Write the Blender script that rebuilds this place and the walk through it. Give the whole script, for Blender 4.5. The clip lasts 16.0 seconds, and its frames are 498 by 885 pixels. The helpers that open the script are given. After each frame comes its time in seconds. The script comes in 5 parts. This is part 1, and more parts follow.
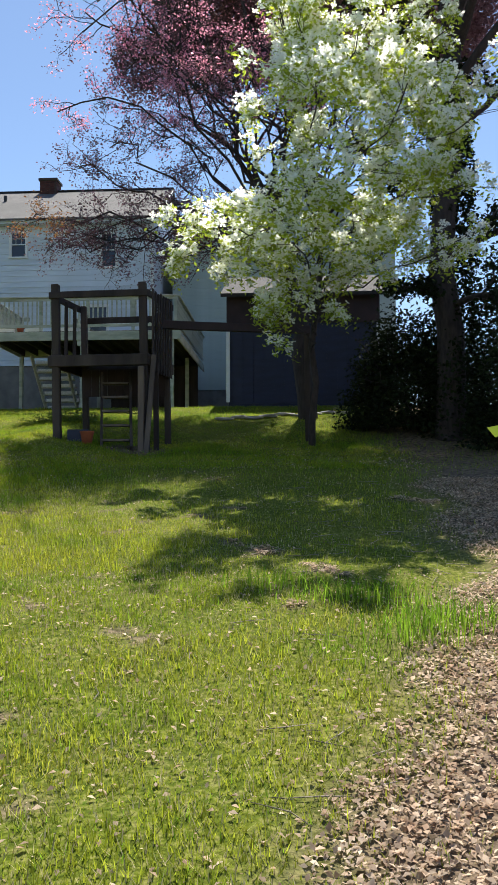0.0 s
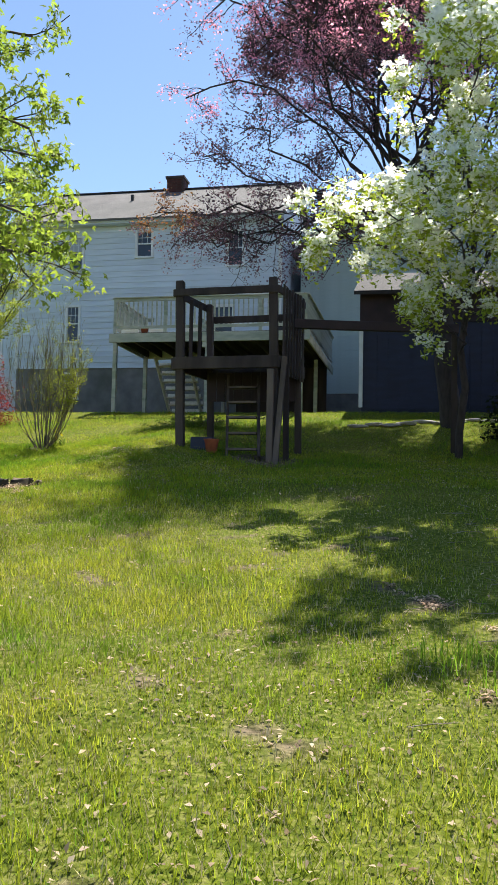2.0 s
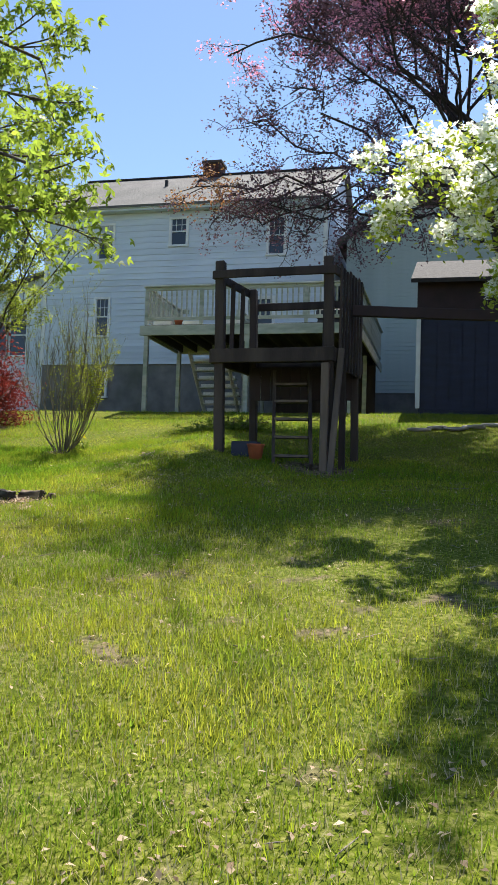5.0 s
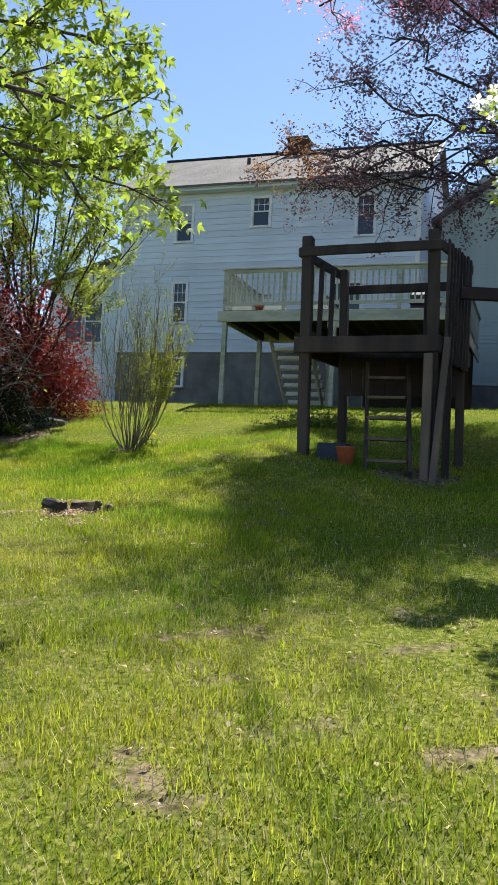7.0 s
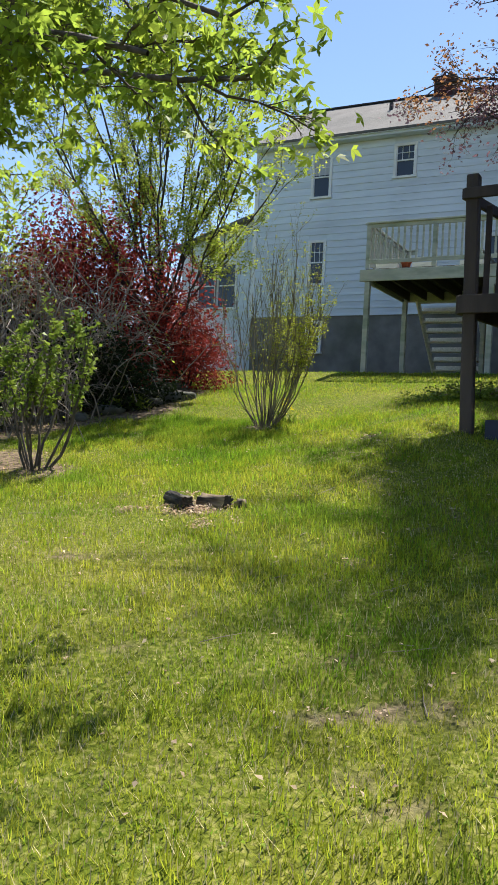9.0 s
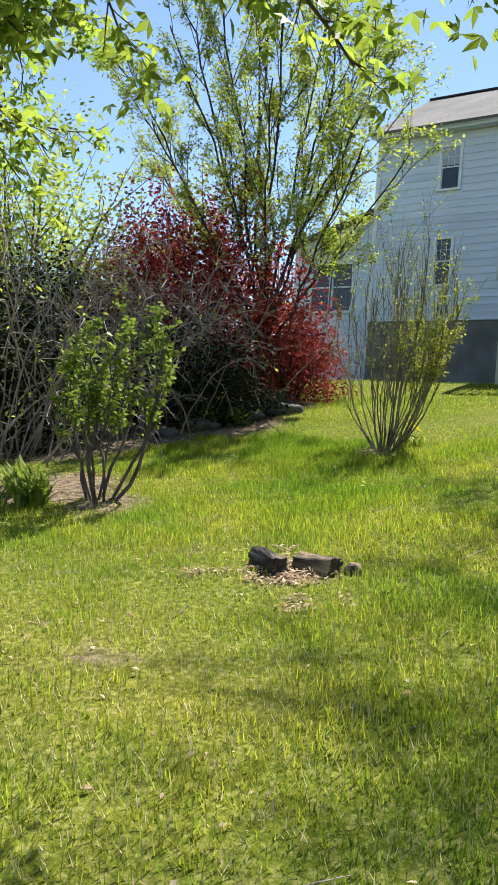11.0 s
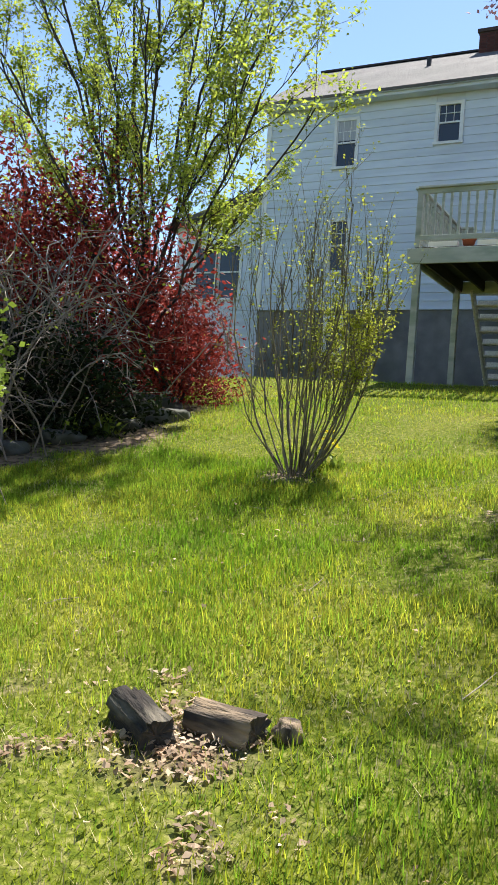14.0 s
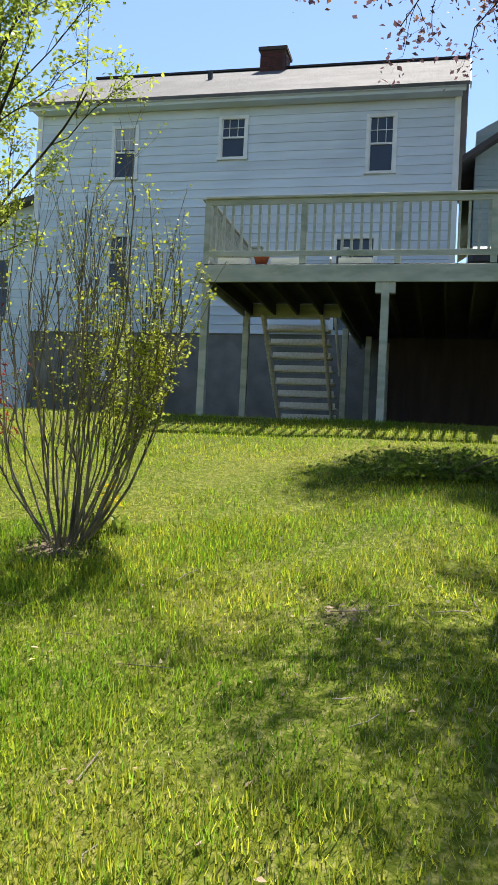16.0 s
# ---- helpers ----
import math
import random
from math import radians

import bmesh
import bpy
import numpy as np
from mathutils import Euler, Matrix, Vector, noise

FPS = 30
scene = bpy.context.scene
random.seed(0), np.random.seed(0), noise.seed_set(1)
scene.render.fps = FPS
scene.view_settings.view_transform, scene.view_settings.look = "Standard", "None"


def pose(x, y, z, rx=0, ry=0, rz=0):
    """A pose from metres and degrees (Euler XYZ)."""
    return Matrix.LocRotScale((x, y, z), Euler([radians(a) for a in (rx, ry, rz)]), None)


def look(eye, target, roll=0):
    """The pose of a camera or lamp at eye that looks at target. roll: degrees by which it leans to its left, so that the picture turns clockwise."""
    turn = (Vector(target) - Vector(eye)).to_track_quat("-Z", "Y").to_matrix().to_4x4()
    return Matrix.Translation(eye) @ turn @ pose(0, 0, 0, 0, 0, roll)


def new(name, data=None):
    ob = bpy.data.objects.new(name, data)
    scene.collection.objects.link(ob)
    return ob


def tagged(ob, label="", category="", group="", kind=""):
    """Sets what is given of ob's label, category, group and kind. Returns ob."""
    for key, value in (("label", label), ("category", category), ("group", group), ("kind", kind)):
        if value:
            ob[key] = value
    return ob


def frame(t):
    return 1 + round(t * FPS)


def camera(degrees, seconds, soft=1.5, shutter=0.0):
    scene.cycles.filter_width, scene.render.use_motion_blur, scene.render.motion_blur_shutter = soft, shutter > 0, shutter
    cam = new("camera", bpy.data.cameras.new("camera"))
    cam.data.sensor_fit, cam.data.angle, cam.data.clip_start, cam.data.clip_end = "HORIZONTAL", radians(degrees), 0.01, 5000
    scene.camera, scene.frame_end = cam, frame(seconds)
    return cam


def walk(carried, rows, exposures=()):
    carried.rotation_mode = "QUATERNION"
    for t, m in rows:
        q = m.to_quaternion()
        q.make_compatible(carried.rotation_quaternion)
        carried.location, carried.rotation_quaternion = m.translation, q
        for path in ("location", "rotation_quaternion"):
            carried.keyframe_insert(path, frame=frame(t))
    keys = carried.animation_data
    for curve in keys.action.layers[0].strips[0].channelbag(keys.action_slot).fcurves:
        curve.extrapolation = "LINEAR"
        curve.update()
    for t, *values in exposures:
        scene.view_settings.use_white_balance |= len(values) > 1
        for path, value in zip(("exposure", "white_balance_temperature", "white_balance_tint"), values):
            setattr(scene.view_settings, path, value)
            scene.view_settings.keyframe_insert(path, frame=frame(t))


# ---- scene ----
cam = camera(32.2, 16.0)
PATH = [
    (0, (0.897, -30.308, -2.606), (0.777, -28.315, -2.479), -0.2),
    (0.5, (0.735, -30.029, -2.548), (0.744, -28.036, -2.385), 0.8),
    (1, (0.65, -29.675, -2.48), (0.583, -27.683, -2.316), 1.9),
    (1.5, (0.601, -29.278, -2.415), (0.357, -27.299, -2.266), 1.5),
    (2, (0.489, -28.867, -2.357), (0.093, -26.911, -2.229), 1.2),
    (2.5, (0.33, -28.523, -2.31), (-0.099, -26.574, -2.19), 1.5),
    (3, (0.166, -28.227, -2.247), (-0.266, -26.278, -2.13), 2.1),
    (3.2, (0.118, -28.101, -2.236), (-0.337, -26.157, -2.116), 2.1),
    (5.3, (-0.292, -26.616, -2.124), (-0.765, -24.677, -1.997), 1.7),
    (5.5, (-0.352, -26.465, -2.116), (-0.832, -24.528, -1.987), 1.7),
    (6, (-0.533, -26.058, -2.064), (-0.982, -24.114, -1.923), 2.7),
    (6.5, (-0.658, -25.649, -1.973), (-1.175, -23.722, -1.84), 2.8),
    (7, (-0.732, -25.285, -1.854), (-1.374, -23.393, -1.765), 3.0),
    (7.5, (-0.906, -24.938, -1.812), (-1.551, -23.046, -1.747), 3.2),
    (8, (-1.074, -24.591, -1.764), (-1.815, -22.734, -1.734), 3.1),
    (8.5, (-1.212, -24.284, -1.686), (-2.076, -22.48, -1.69), 3.1),
    (9, (-1.421, -23.931, -1.634), (-2.346, -22.157, -1.644), 3.0),
    (9.5, (-1.673, -23.463, -1.565), (-2.659, -21.723, -1.582), 3.3),
    (10, (-1.935, -22.994, -1.524), (-2.995, -21.298, -1.546), 4.1),
    (10.2, (-2.032, -22.818, -1.513), (-3.123, -21.142, -1.535), 4.1),
    (12.3, (-3.0, -21.285, -1.314), (-4.165, -19.659, -1.32), 4.4),
    (12.5, (-3.087, -21.193, -1.326), (-4.243, -19.562, -1.332), 4.6),
    (13, (-3.302, -20.911, -1.276), (-4.391, -19.234, -1.312), 4.6),
    (13.5, (-3.519, -20.577, -1.226), (-4.464, -18.814, -1.254), 4.6),
    (14, (-3.685, -20.197, -1.132), (-4.598, -18.417, -1.15), 4.0),
    (14.5, (-3.881, -19.908, -1.065), (-4.707, -18.087, -1.065), 5.3),
    (15, (-4.038, -19.537, -1.02), (-4.808, -17.692, -1.002), 4.3),
    (15.5, (-4.251, -19.114, -0.946), (-5.004, -17.261, -0.931), 3.9),
    (16, (-4.309, -18.615, -0.889), (-4.758, -16.667, -0.825), 2.8),
]
walk(cam, [(t, look(eye, target, roll)) for t, eye, target, roll in PATH], [(0, 0.86, 6500, 10), (1.0, 1.04, 6500, 10), (3, 1.09, 6500, 10), (6, 1.07, 6500, 10), (9, 1.07, 6500, 10), (10, 1.17, 6500, 10), (12.5, 1.27, 6500, 10), (14.5, 1.3, 6500, 10), (16, 1.25, 6500, 10)])

# ---- light ----
SUN_EL, SUN_AZ = radians(59), radians(3)      # azimuth from +y towards +x
world = bpy.data.worlds.new("world")
scene.world = world
world.use_nodes = True
wn = world.node_tree.nodes
sky = wn.new("ShaderNodeTexSky")
sky.sky_type, sky.sun_disc = "NISHITA", False
sky.sun_elevation, sky.sun_rotation = SUN_EL, SUN_AZ
sky.air_density, sky.dust_density, sky.ozone_density = 1.0, 0.2, 3.0
wn["Background"].inputs["Strength"].default_value = 0.088
world.node_tree.links.new(sky.outputs[0], wn["Background"].inputs[0])
sun = new("sun", bpy.data.lights.new("sun", "SUN"))
sun.data.energy, sun.data.angle, sun.data.color = 5.0, radians(0.5), (1.0, 0.95, 0.86)
sun.matrix_world = look((0, 0, 30), (-math.sin(SUN_AZ) * math.cos(SUN_EL), -math.cos(SUN_AZ) * math.cos(SUN_EL), 30 - math.sin(SUN_EL)))


# ---- materials ----
def material(name, col, col2=None, scale=5.0, rough=0.8, bump=0.1, bscale=40.0, stretch=(1, 1, 1), island=0.0, objvar=0.0,
             metal=0.0, stain=None, stain_scale=0.7, trans=0.0, coords="Object", detail=6.0):
    m = bpy.data.materials.new(name)
    m.use_nodes = True
    n, l = m.node_tree.nodes, m.node_tree.links
    b = n["Principled BSDF"]
    b.inputs["Roughness"].default_value, b.inputs["Metallic"].default_value = rough, metal
    tc, mp = n.new("ShaderNodeTexCoord"), n.new("ShaderNodeMapping")
    l.new(tc.outputs[coords], mp.inputs[0])
    mp.inputs["Scale"].default_value = stretch

    def noise_tex(s, d=detail):
        t = n.new("ShaderNodeTexNoise")
        t.inputs["Scale"].default_value, t.inputs["Detail"].default_value = s, d
        l.new(mp.outputs[0], t.inputs["Vector"])
        return t.outputs["Fac"]

    def mix(fac, a, c):
        x = n.new("ShaderNodeMix")
        x.data_type = "RGBA"
        for sock, v in ((x.inputs[0], fac), (x.inputs[6], a), (x.inputs[7], c)):
            if isinstance(v, bpy.types.NodeSocket):
                l.new(v, sock)
            elif isinstance(v, float):
                sock.default_value = v
            else:
                sock.default_value = (*v, 1)
        return x.outputs[2]

    def spread(f, lo, hi):
        r = n.new("ShaderNodeMapRange")
        r.inputs[1].default_value, r.inputs[2].default_value = lo, hi
        l.new(f, r.inputs[0])
        return r.outputs[0]

    c = mix(spread(noise_tex(scale), 0.35, 0.65), col, col2 or tuple(v * 0.7 for v in col))
    if stain:
        c = mix(spread(noise_tex(stain_scale, 4.0), 0.5, 0.72), c, stain)
    for amount, kind in ((island, "g"), (objvar, "o")):
        if amount:
            g = n.new("ShaderNodeNewGeometry" if kind == "g" else "ShaderNodeObjectInfo")
            r = n.new("ShaderNodeMapRange")
            r.inputs[3].default_value, r.inputs[4].default_value = 1 - amount, 1 + amount
            l.new(g.outputs["Random Per Island" if kind == "g" else "Random"], r.inputs[0])
            h = n.new("ShaderNodeHueSaturation")
            l.new(c, h.inputs["Color"]), l.new(r.outputs[0], h.inputs["Value"])
            c = h.outputs[0]
    l.new(c, b.inputs["Base Color"])
    if bump:
        bp = n.new("ShaderNodeBump")
        bp.inputs["Strength"].default_value, bp.inputs["Distance"].default_value = bump, 0.02
        l.new(noise_tex(bscale), bp.inputs["Height"])
        l.new(bp.outputs[0], b.inputs["Normal"])
    if trans:
        b.inputs["Specular IOR Level"].default_value = 0.12
        t = n.new("ShaderNodeBsdfTranslucent")
        s = n.new("ShaderNodeMixShader")
        s.inputs[0].default_value = trans
        l.new(c, t.inputs[0]), l.new(b.outputs[0], s.inputs[1]), l.new(t.outputs[0], s.inputs[2])
        l.new(s.outputs[0], n["Material Output"].inputs[0])
    return m


M_SIDING = material("siding_paint", (0.60, 0.68, 0.79), (0.54, 0.62, 0.73), 1.3, 0.6, 0.05, 60, (1, 1, 6), stain=(0.50, 0.57, 0.67), objvar=0.07)
M_TRIM = material("white_trim", (0.74, 0.77, 0.80), (0.64, 0.67, 0.70), 4, 0.5, 0.05, 50)
M_SHINGLE = material("roof_shingle", (0.15, 0.14, 0.138), (0.095, 0.09, 0.09), 1.2, 0.9, 0.5, 70, stain=(0.09, 0.09, 0.085), stain_scale=0.35)
M_SHINGLE_DARK = material("shed_shingle", (0.045, 0.04, 0.042), (0.025, 0.023, 0.026), 6, 0.9, 0.5, 60)
M_FOUND = material("foundation", (0.21, 0.21, 0.21), (0.14, 0.14, 0.145), 2.5, 0.9, 0.4, 30, stain=(0.10, 0.11, 0.09))
M_DECK = material("deck_paint", (0.50, 0.53, 0.48), (0.38, 0.42, 0.38), 3, 0.7, 0.15, 40, (1, 1, 3), stain=(0.27, 0.32, 0.25), stain_scale=1.5)
# near-black: the shade under the deck is put into the board colour
M_DECKUNDER = material("deck_boards_shaded", (0.06, 0.055, 0.045), (0.035, 0.03, 0.026), 6, 0.85, 0.2, 40, (1, 6, 1))
M_STAIR = material("weathered_board", (0.80, 0.78, 0.70), (0.62, 0.60, 0.53), 6, 0.8, 0.2, 40, (5, 1, 5))
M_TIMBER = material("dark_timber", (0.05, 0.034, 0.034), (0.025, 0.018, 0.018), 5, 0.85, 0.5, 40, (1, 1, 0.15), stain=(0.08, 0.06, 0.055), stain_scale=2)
M_TIMBER_L = material("grey_timber", (0.17, 0.13, 0.11), (0.09, 0.07, 0.065), 5, 0.85, 0.5, 40, (1, 1, 0.15))
# blue-black that holds the deep tree shade on the garage wall
M_GARAGE = material("shade_darkened_navy", (0.012, 0.018, 0.055), (0.008, 0.012, 0.038), 2, 0.6, 0.1, 50, (1, 1, 4))
M_MAROON = material("maroon_board", (0.035, 0.016, 0.022), (0.02, 0.01, 0.014), 3, 0.7, 0.1, 50)
M_PALE = material("pale_green_siding", (0.40, 0.50, 0.50), (0.34, 0.43, 0.43), 2, 0.6, 0.08, 50)
M_GLASS_DARK = bpy.data.materials.new("window_glass")
M_GLASS_DARK.use_nodes = True
_b = M_GLASS_DARK.node_tree.nodes["Principled BSDF"]
_b.inputs["Base Color"].default_value, _b.inputs["Roughness"].default_value = (0.03, 0.04, 0.06, 1), 0.06
M_CURTAIN = material("curtain", (0.42, 0.45, 0.52), (0.32, 0.35, 0.42), 8, 0.9, 0.2, 20, (6, 1, 0.3))
M_BRICK = material("chimney_brick", (0.09, 0.028, 0.022), (0.05, 0.018, 0.018), 9, 0.9, 0.4, 60, objvar=0.25)
M_MORTAR = material("mortar", (0.07, 0.05, 0.045), None, 9, 0.9, 0.3, 60)
M_METAL = material("dark_metal", (0.05, 0.05, 0.055), None, 9, 0.5, 0.05, 60, metal=0.6)
M_LIGHTMETAL = material("flashing", (0.55, 0.56, 0.57), None, 9, 0.4, 0.05, 60, metal=0.3)
M_BARK = material("bark", (0.12, 0.095, 0.08), (0.05, 0.04, 0.035), 14, 0.95, 0.6, 60, (1, 1, 0.3))
M_BARK_DARK = material("dark_bark", (0.055, 0.042, 0.042), (0.028, 0.022, 0.024), 14, 0.95, 0.6, 60, (1, 1, 0.3))
M_TWIG = material("grey_twig", (0.30, 0.25, 0.21), (0.13, 0.105, 0.09), 12, 0.9, 0.3, 60, (1, 1, 0.3), island=0.3)
M_SHRUBTWIG = material("shrub_stem", (0.24, 0.20, 0.13), (0.08, 0.065, 0.045), 12, 0.9, 0.3, 60, (1, 1, 0.3), island=0.3)
M_LEAF_MAPLE = material("maple_leaf", (0.32, 0.40, 0.05), (0.20, 0.30, 0.04), 3, 0.5, 0, island=0.35, trans=0.65)
M_LEAF_FRESH = material("fresh_leaf", (0.38, 0.43, 0.06), (0.24, 0.32, 0.045), 3, 0.5, 0, island=0.35, trans=0.62)
M_LEAF_LILAC = material("lilac_leaf", (0.40, 0.42, 0.06), (0.24, 0.29, 0.04), 3, 0.5, 0, island=0.4, trans=0.5)
M_LEAF_WEED = material("weed_leaf", (0.24, 0.33, 0.04), (0.16, 0.24, 0.03), 3, 0.6, 0, island=0.4, trans=0.5)
M_LEAF_DOG = material("young_leaf", (0.50, 0.56, 0.07), (0.34, 0.44, 0.05), 3, 0.5, 0, island=0.3, trans=0.7)
M_LEAF_SHRUB = material("shrub_leaf", (0.22, 0.29, 0.04), (0.12, 0.18, 0.03), 3, 0.5, 0, island=0.35, trans=0.4)
M_LEAF_RED = material("red_leaf", (0.34, 0.05, 0.038), (0.12, 0.022, 0.018), 2, 0.6, 0, island=0.6, trans=0.4)
# leaf green taken almost to black, with the deep shade in the colour
M_LEAF_DARK = material("shade_darkened_leaf", (0.024, 0.036, 0.012), (0.010, 0.016, 0.007), 3, 0.75, 0, island=0.4, trans=0.15)
M_PETAL = material("white_bract", (0.95, 0.95, 0.88), (0.94, 0.95, 0.82), 3, 0.6, 0, island=0.06, trans=0.8)
M_PINK = material("pink_leaf", (0.88, 0.42, 0.52), (0.70, 0.24, 0.36), 1.2, 0.6, 0, island=0.3, trans=0.72)
M_PURPLE = material("purple_bud", (0.24, 0.13, 0.17), (0.14, 0.09, 0.11), 1.2, 0.7, 0, island=0.4, trans=0.3)
M_ORANGE = material("orange_leaf", (0.40, 0.22, 0.08), (0.30, 0.13, 0.07), 1.2, 0.6, 0, island=0.4, trans=0.4)
M_BLOSSOM = material("far_blossom", (0.55, 0.30, 0.30), (0.40, 0.26, 0.2), 1.2, 0.6, 0, island=0.3, trans=0.4)
M_GRASS = material("grass_blade", (0.25, 0.31, 0.018), (0.37, 0.38, 0.04), 0.8, 0.6, 0, island=0.5, trans=0.6, stain=(0.13, 0.24, 0.015), stain_scale=0.9)
M_GRASS_LUSH = material("lush_blade", (0.13, 0.27, 0.016), (0.22, 0.34, 0.03), 0.8, 0.6, 0, island=0.5, trans=0.55)
M_STRAW = material("dry_blade", (0.54, 0.47, 0.27), (0.40, 0.34, 0.17), 5, 0.7, 0, island=0.35, trans=0.2)
M_DEADLEAF = material("dead_leaf", (0.66, 0.53, 0.40), (0.36, 0.24, 0.16), 9, 0.75, 0, island=0.5, trans=0.45)
M_ROCK = material("garden_stone", (0.10, 0.10, 0.09), (0.045, 0.045, 0.04), 5, 0.9, 0.6, 25, stain=(0.07, 0.08, 0.05), stain_scale=3)
M_PAVER = material("pale_stone", (0.40, 0.37, 0.37), (0.30, 0.28, 0.28), 6, 0.9, 0.4, 30)
M_LOG = material("weathered_log", (0.30, 0.22, 0.14), (0.04, 0.028, 0.02), 16, 0.9, 1.0, 60, (1, 1, 0.2), stain=(0.03, 0.022, 0.018), stain_scale=9)
M_LOGDARK = material("charred_log", (0.02, 0.014, 0.011), (0.006, 0.005, 0.004), 9, 0.95, 1.0, 45, (1, 1, 0.25), stain=(0.14, 0.12, 0.09), stain_scale=14)
M_LOGEND = material("log_end", (0.08, 0.06, 0.045), (0.035, 0.028, 0.022), 20, 0.9, 0.6, 50)
M_TERRACOTTA = material("terracotta", (0.45, 0.12, 0.06), (0.33, 0.09, 0.05), 8, 0.8, 0.1, 50)
M_YELLOW = material("yellow_petal", (0.75, 0.62, 0.03), None, 8, 0.6, 0, island=0.2, trans=0.3)


def ground_material():
    m = bpy.data.materials.new("lawn_soil")
    m.use_nodes = True
    n, l = m.node_tree.nodes, m.node_tree.links
    b = n["Principled BSDF"]
    b.inputs["Roughness"].default_value, b.inputs["Specular IOR Level"].default_value = 0.95, 0.05
    tc = n.new("ShaderNodeTexCoord")

    def tex(s, d=5.0):
        t = n.new("ShaderNodeTexNoise")
        t.inputs["Scale"].default_value, t.inputs["Detail"].default_value = s, d
        l.new(tc.outputs["Object"], t.inputs["Vector"])
        return t.outputs["Fac"]

    def ramp(f, stops):
        r = n.new("ShaderNodeValToRGB")
        e = r.color_ramp.elements
        e[0].position, e[0].color = stops[0][0], (*stops[0][1], 1)
        e[1].position, e[1].color = stops[-1][0], (*stops[-1][1], 1)
        for p, c in stops[1:-1]:
            e.new(p).color = (*c, 1)
        l.new(f, r.inputs[0])
        return r.outputs[0]

    def mixc(f, a, c):
        x = n.new("ShaderNodeMix")
        x.data_type = "RGBA"
        l.new(f, x.inputs[0]), l.new(a, x.inputs[6]), l.new(c, x.inputs[7])
        return x.outputs[2]

    green = ramp(tex(0.6), [(0.3, (0.07, 0.11, 0.01)), (0.5, (0.10, 0.14, 0.012)), (0.7, (0.16, 0.17, 0.026))])
    fine = ramp(tex(28), [(0.38, (0.03, 0.035, 0.01)), (0.5, (0.11, 0.12, 0.016)), (0.64, (0.30, 0.26, 0.10))])
    v = n.new("ShaderNodeMath")
    v.operation = "ADD"
    v.inputs[0].default_value = v.inputs[1].default_value = 0.45
    c = mixc(v.outputs[0], green, fine)
    v.operation, v.inputs[1].default_value = "MULTIPLY", 1.0
    soil = ramp(tex(14), [(0.35, (0.06, 0.045, 0.03)), (0.6, (0.22, 0.165, 0.115))])
    at = n.new("ShaderNodeAttribute")
    at.attribute_name = "bare"
    c = mixc(at.outputs["Fac"], c, soil)
    l.new(c, b.inputs["Base Color"])
    bp = n.new("ShaderNodeBump")
    bp.inputs["Strength"].default_value, bp.inputs["Distance"].default_value = 0.7, 0.03
    l.new(tex(35), bp.inputs["Height"]), l.new(bp.outputs[0], b.inputs["Normal"])
    return m


# ---- geometry helpers ----
def link_mesh(name, bm, mat, parent=None, label="", smooth=False, kind=""):
    me = bpy.data.meshes.new(name)
    bmesh.ops.recalc_face_normals(bm, faces=bm.faces)
    bm.to_mesh(me)
    bm.free()
    for p in me.polygons:
        p.use_smooth = smooth
    me.materials.append(mat)
    ob = new(name, me)
    if parent:
        ob.parent = parent
    return tagged(ob, label, kind=kind)


def part(name, bm, mat, parent, label="", smooth=False, kind=""):
    return link_mesh(name, bm, mat, parent, label, smooth, kind)


def thing(name, label, category, place=(0, 0, 0), rz=0, group="", kind=""):
    e = new(name)
    e.matrix_world = pose(*place, 0, 0, rz)
    return tagged(e, label, category, group, kind)


def box(bm, x0, x1, y0, y1, z0, z1, bevel=0.0):
    vs = [bm.verts.new(p) for p in ((x0, y0, z0), (x1, y0, z0), (x1, y1, z0), (x0, y1, z0), (x0, y0, z1), (x1, y0, z1), (x1, y1, z1), (x0, y1, z1))]
    fs = [bm.faces.new([vs[i] for i in f]) for f in ((0, 3, 2, 1), (4, 5, 6, 7), (0, 1, 5, 4), (1, 2, 6, 5), (2, 3, 7, 6), (3, 0, 4, 7))]
    if bevel:
        bmesh.ops.bevel(bm, geom=list({e for f in fs for e in f.edges}), offset=bevel, segments=1, affect="EDGES")
    return bm


def boxes(*rows, bevel=0.0):
    bm = bmesh.new()
    for r in rows:
        box(bm, *r, bevel=bevel)
    return bm


def beam(a, b, w, d, bevel=0.006, bm=None, wob=0.0):
    """A squared timber from a to b, w wide and d deep."""
    bm = bm or bmesh.new()
    a, b = Vector(a), Vector(b)
    t = (b - a).normalized()
    up = Vector((0, 0, 1)) if abs(t.z) < 0.9 else Vector((0, 1, 0))
    s = t.cross(up).normalized()
    u = s.cross(t)
    rings = []
    segs = 4 if wob else 1
    for k in range(segs + 1):
        c = a.lerp(b, k / segs) + Vector([random.uniform(-wob, wob) for _ in range(3)])
        rings.append([bm.verts.new(c + s * (i * w / 2) + u * (j * d / 2)) for i, j in ((-1, -1), (1, -1), (1, 1), (-1, 1))])
    fs = [bm.faces.new(rings[0][::-1]), bm.faces.new(rings[-1])]
    for r, q in zip(rings, rings[1:]):
        fs += [bm.faces.new((r[i], r[(i + 1) % 4], q[(i + 1) % 4], q[i])) for i in range(4)]
    if bevel:
        bmesh.ops.bevel(bm, geom=list({e for f in fs for e in f.edges}), offset=bevel, segments=1, affect="EDGES")
    return bm


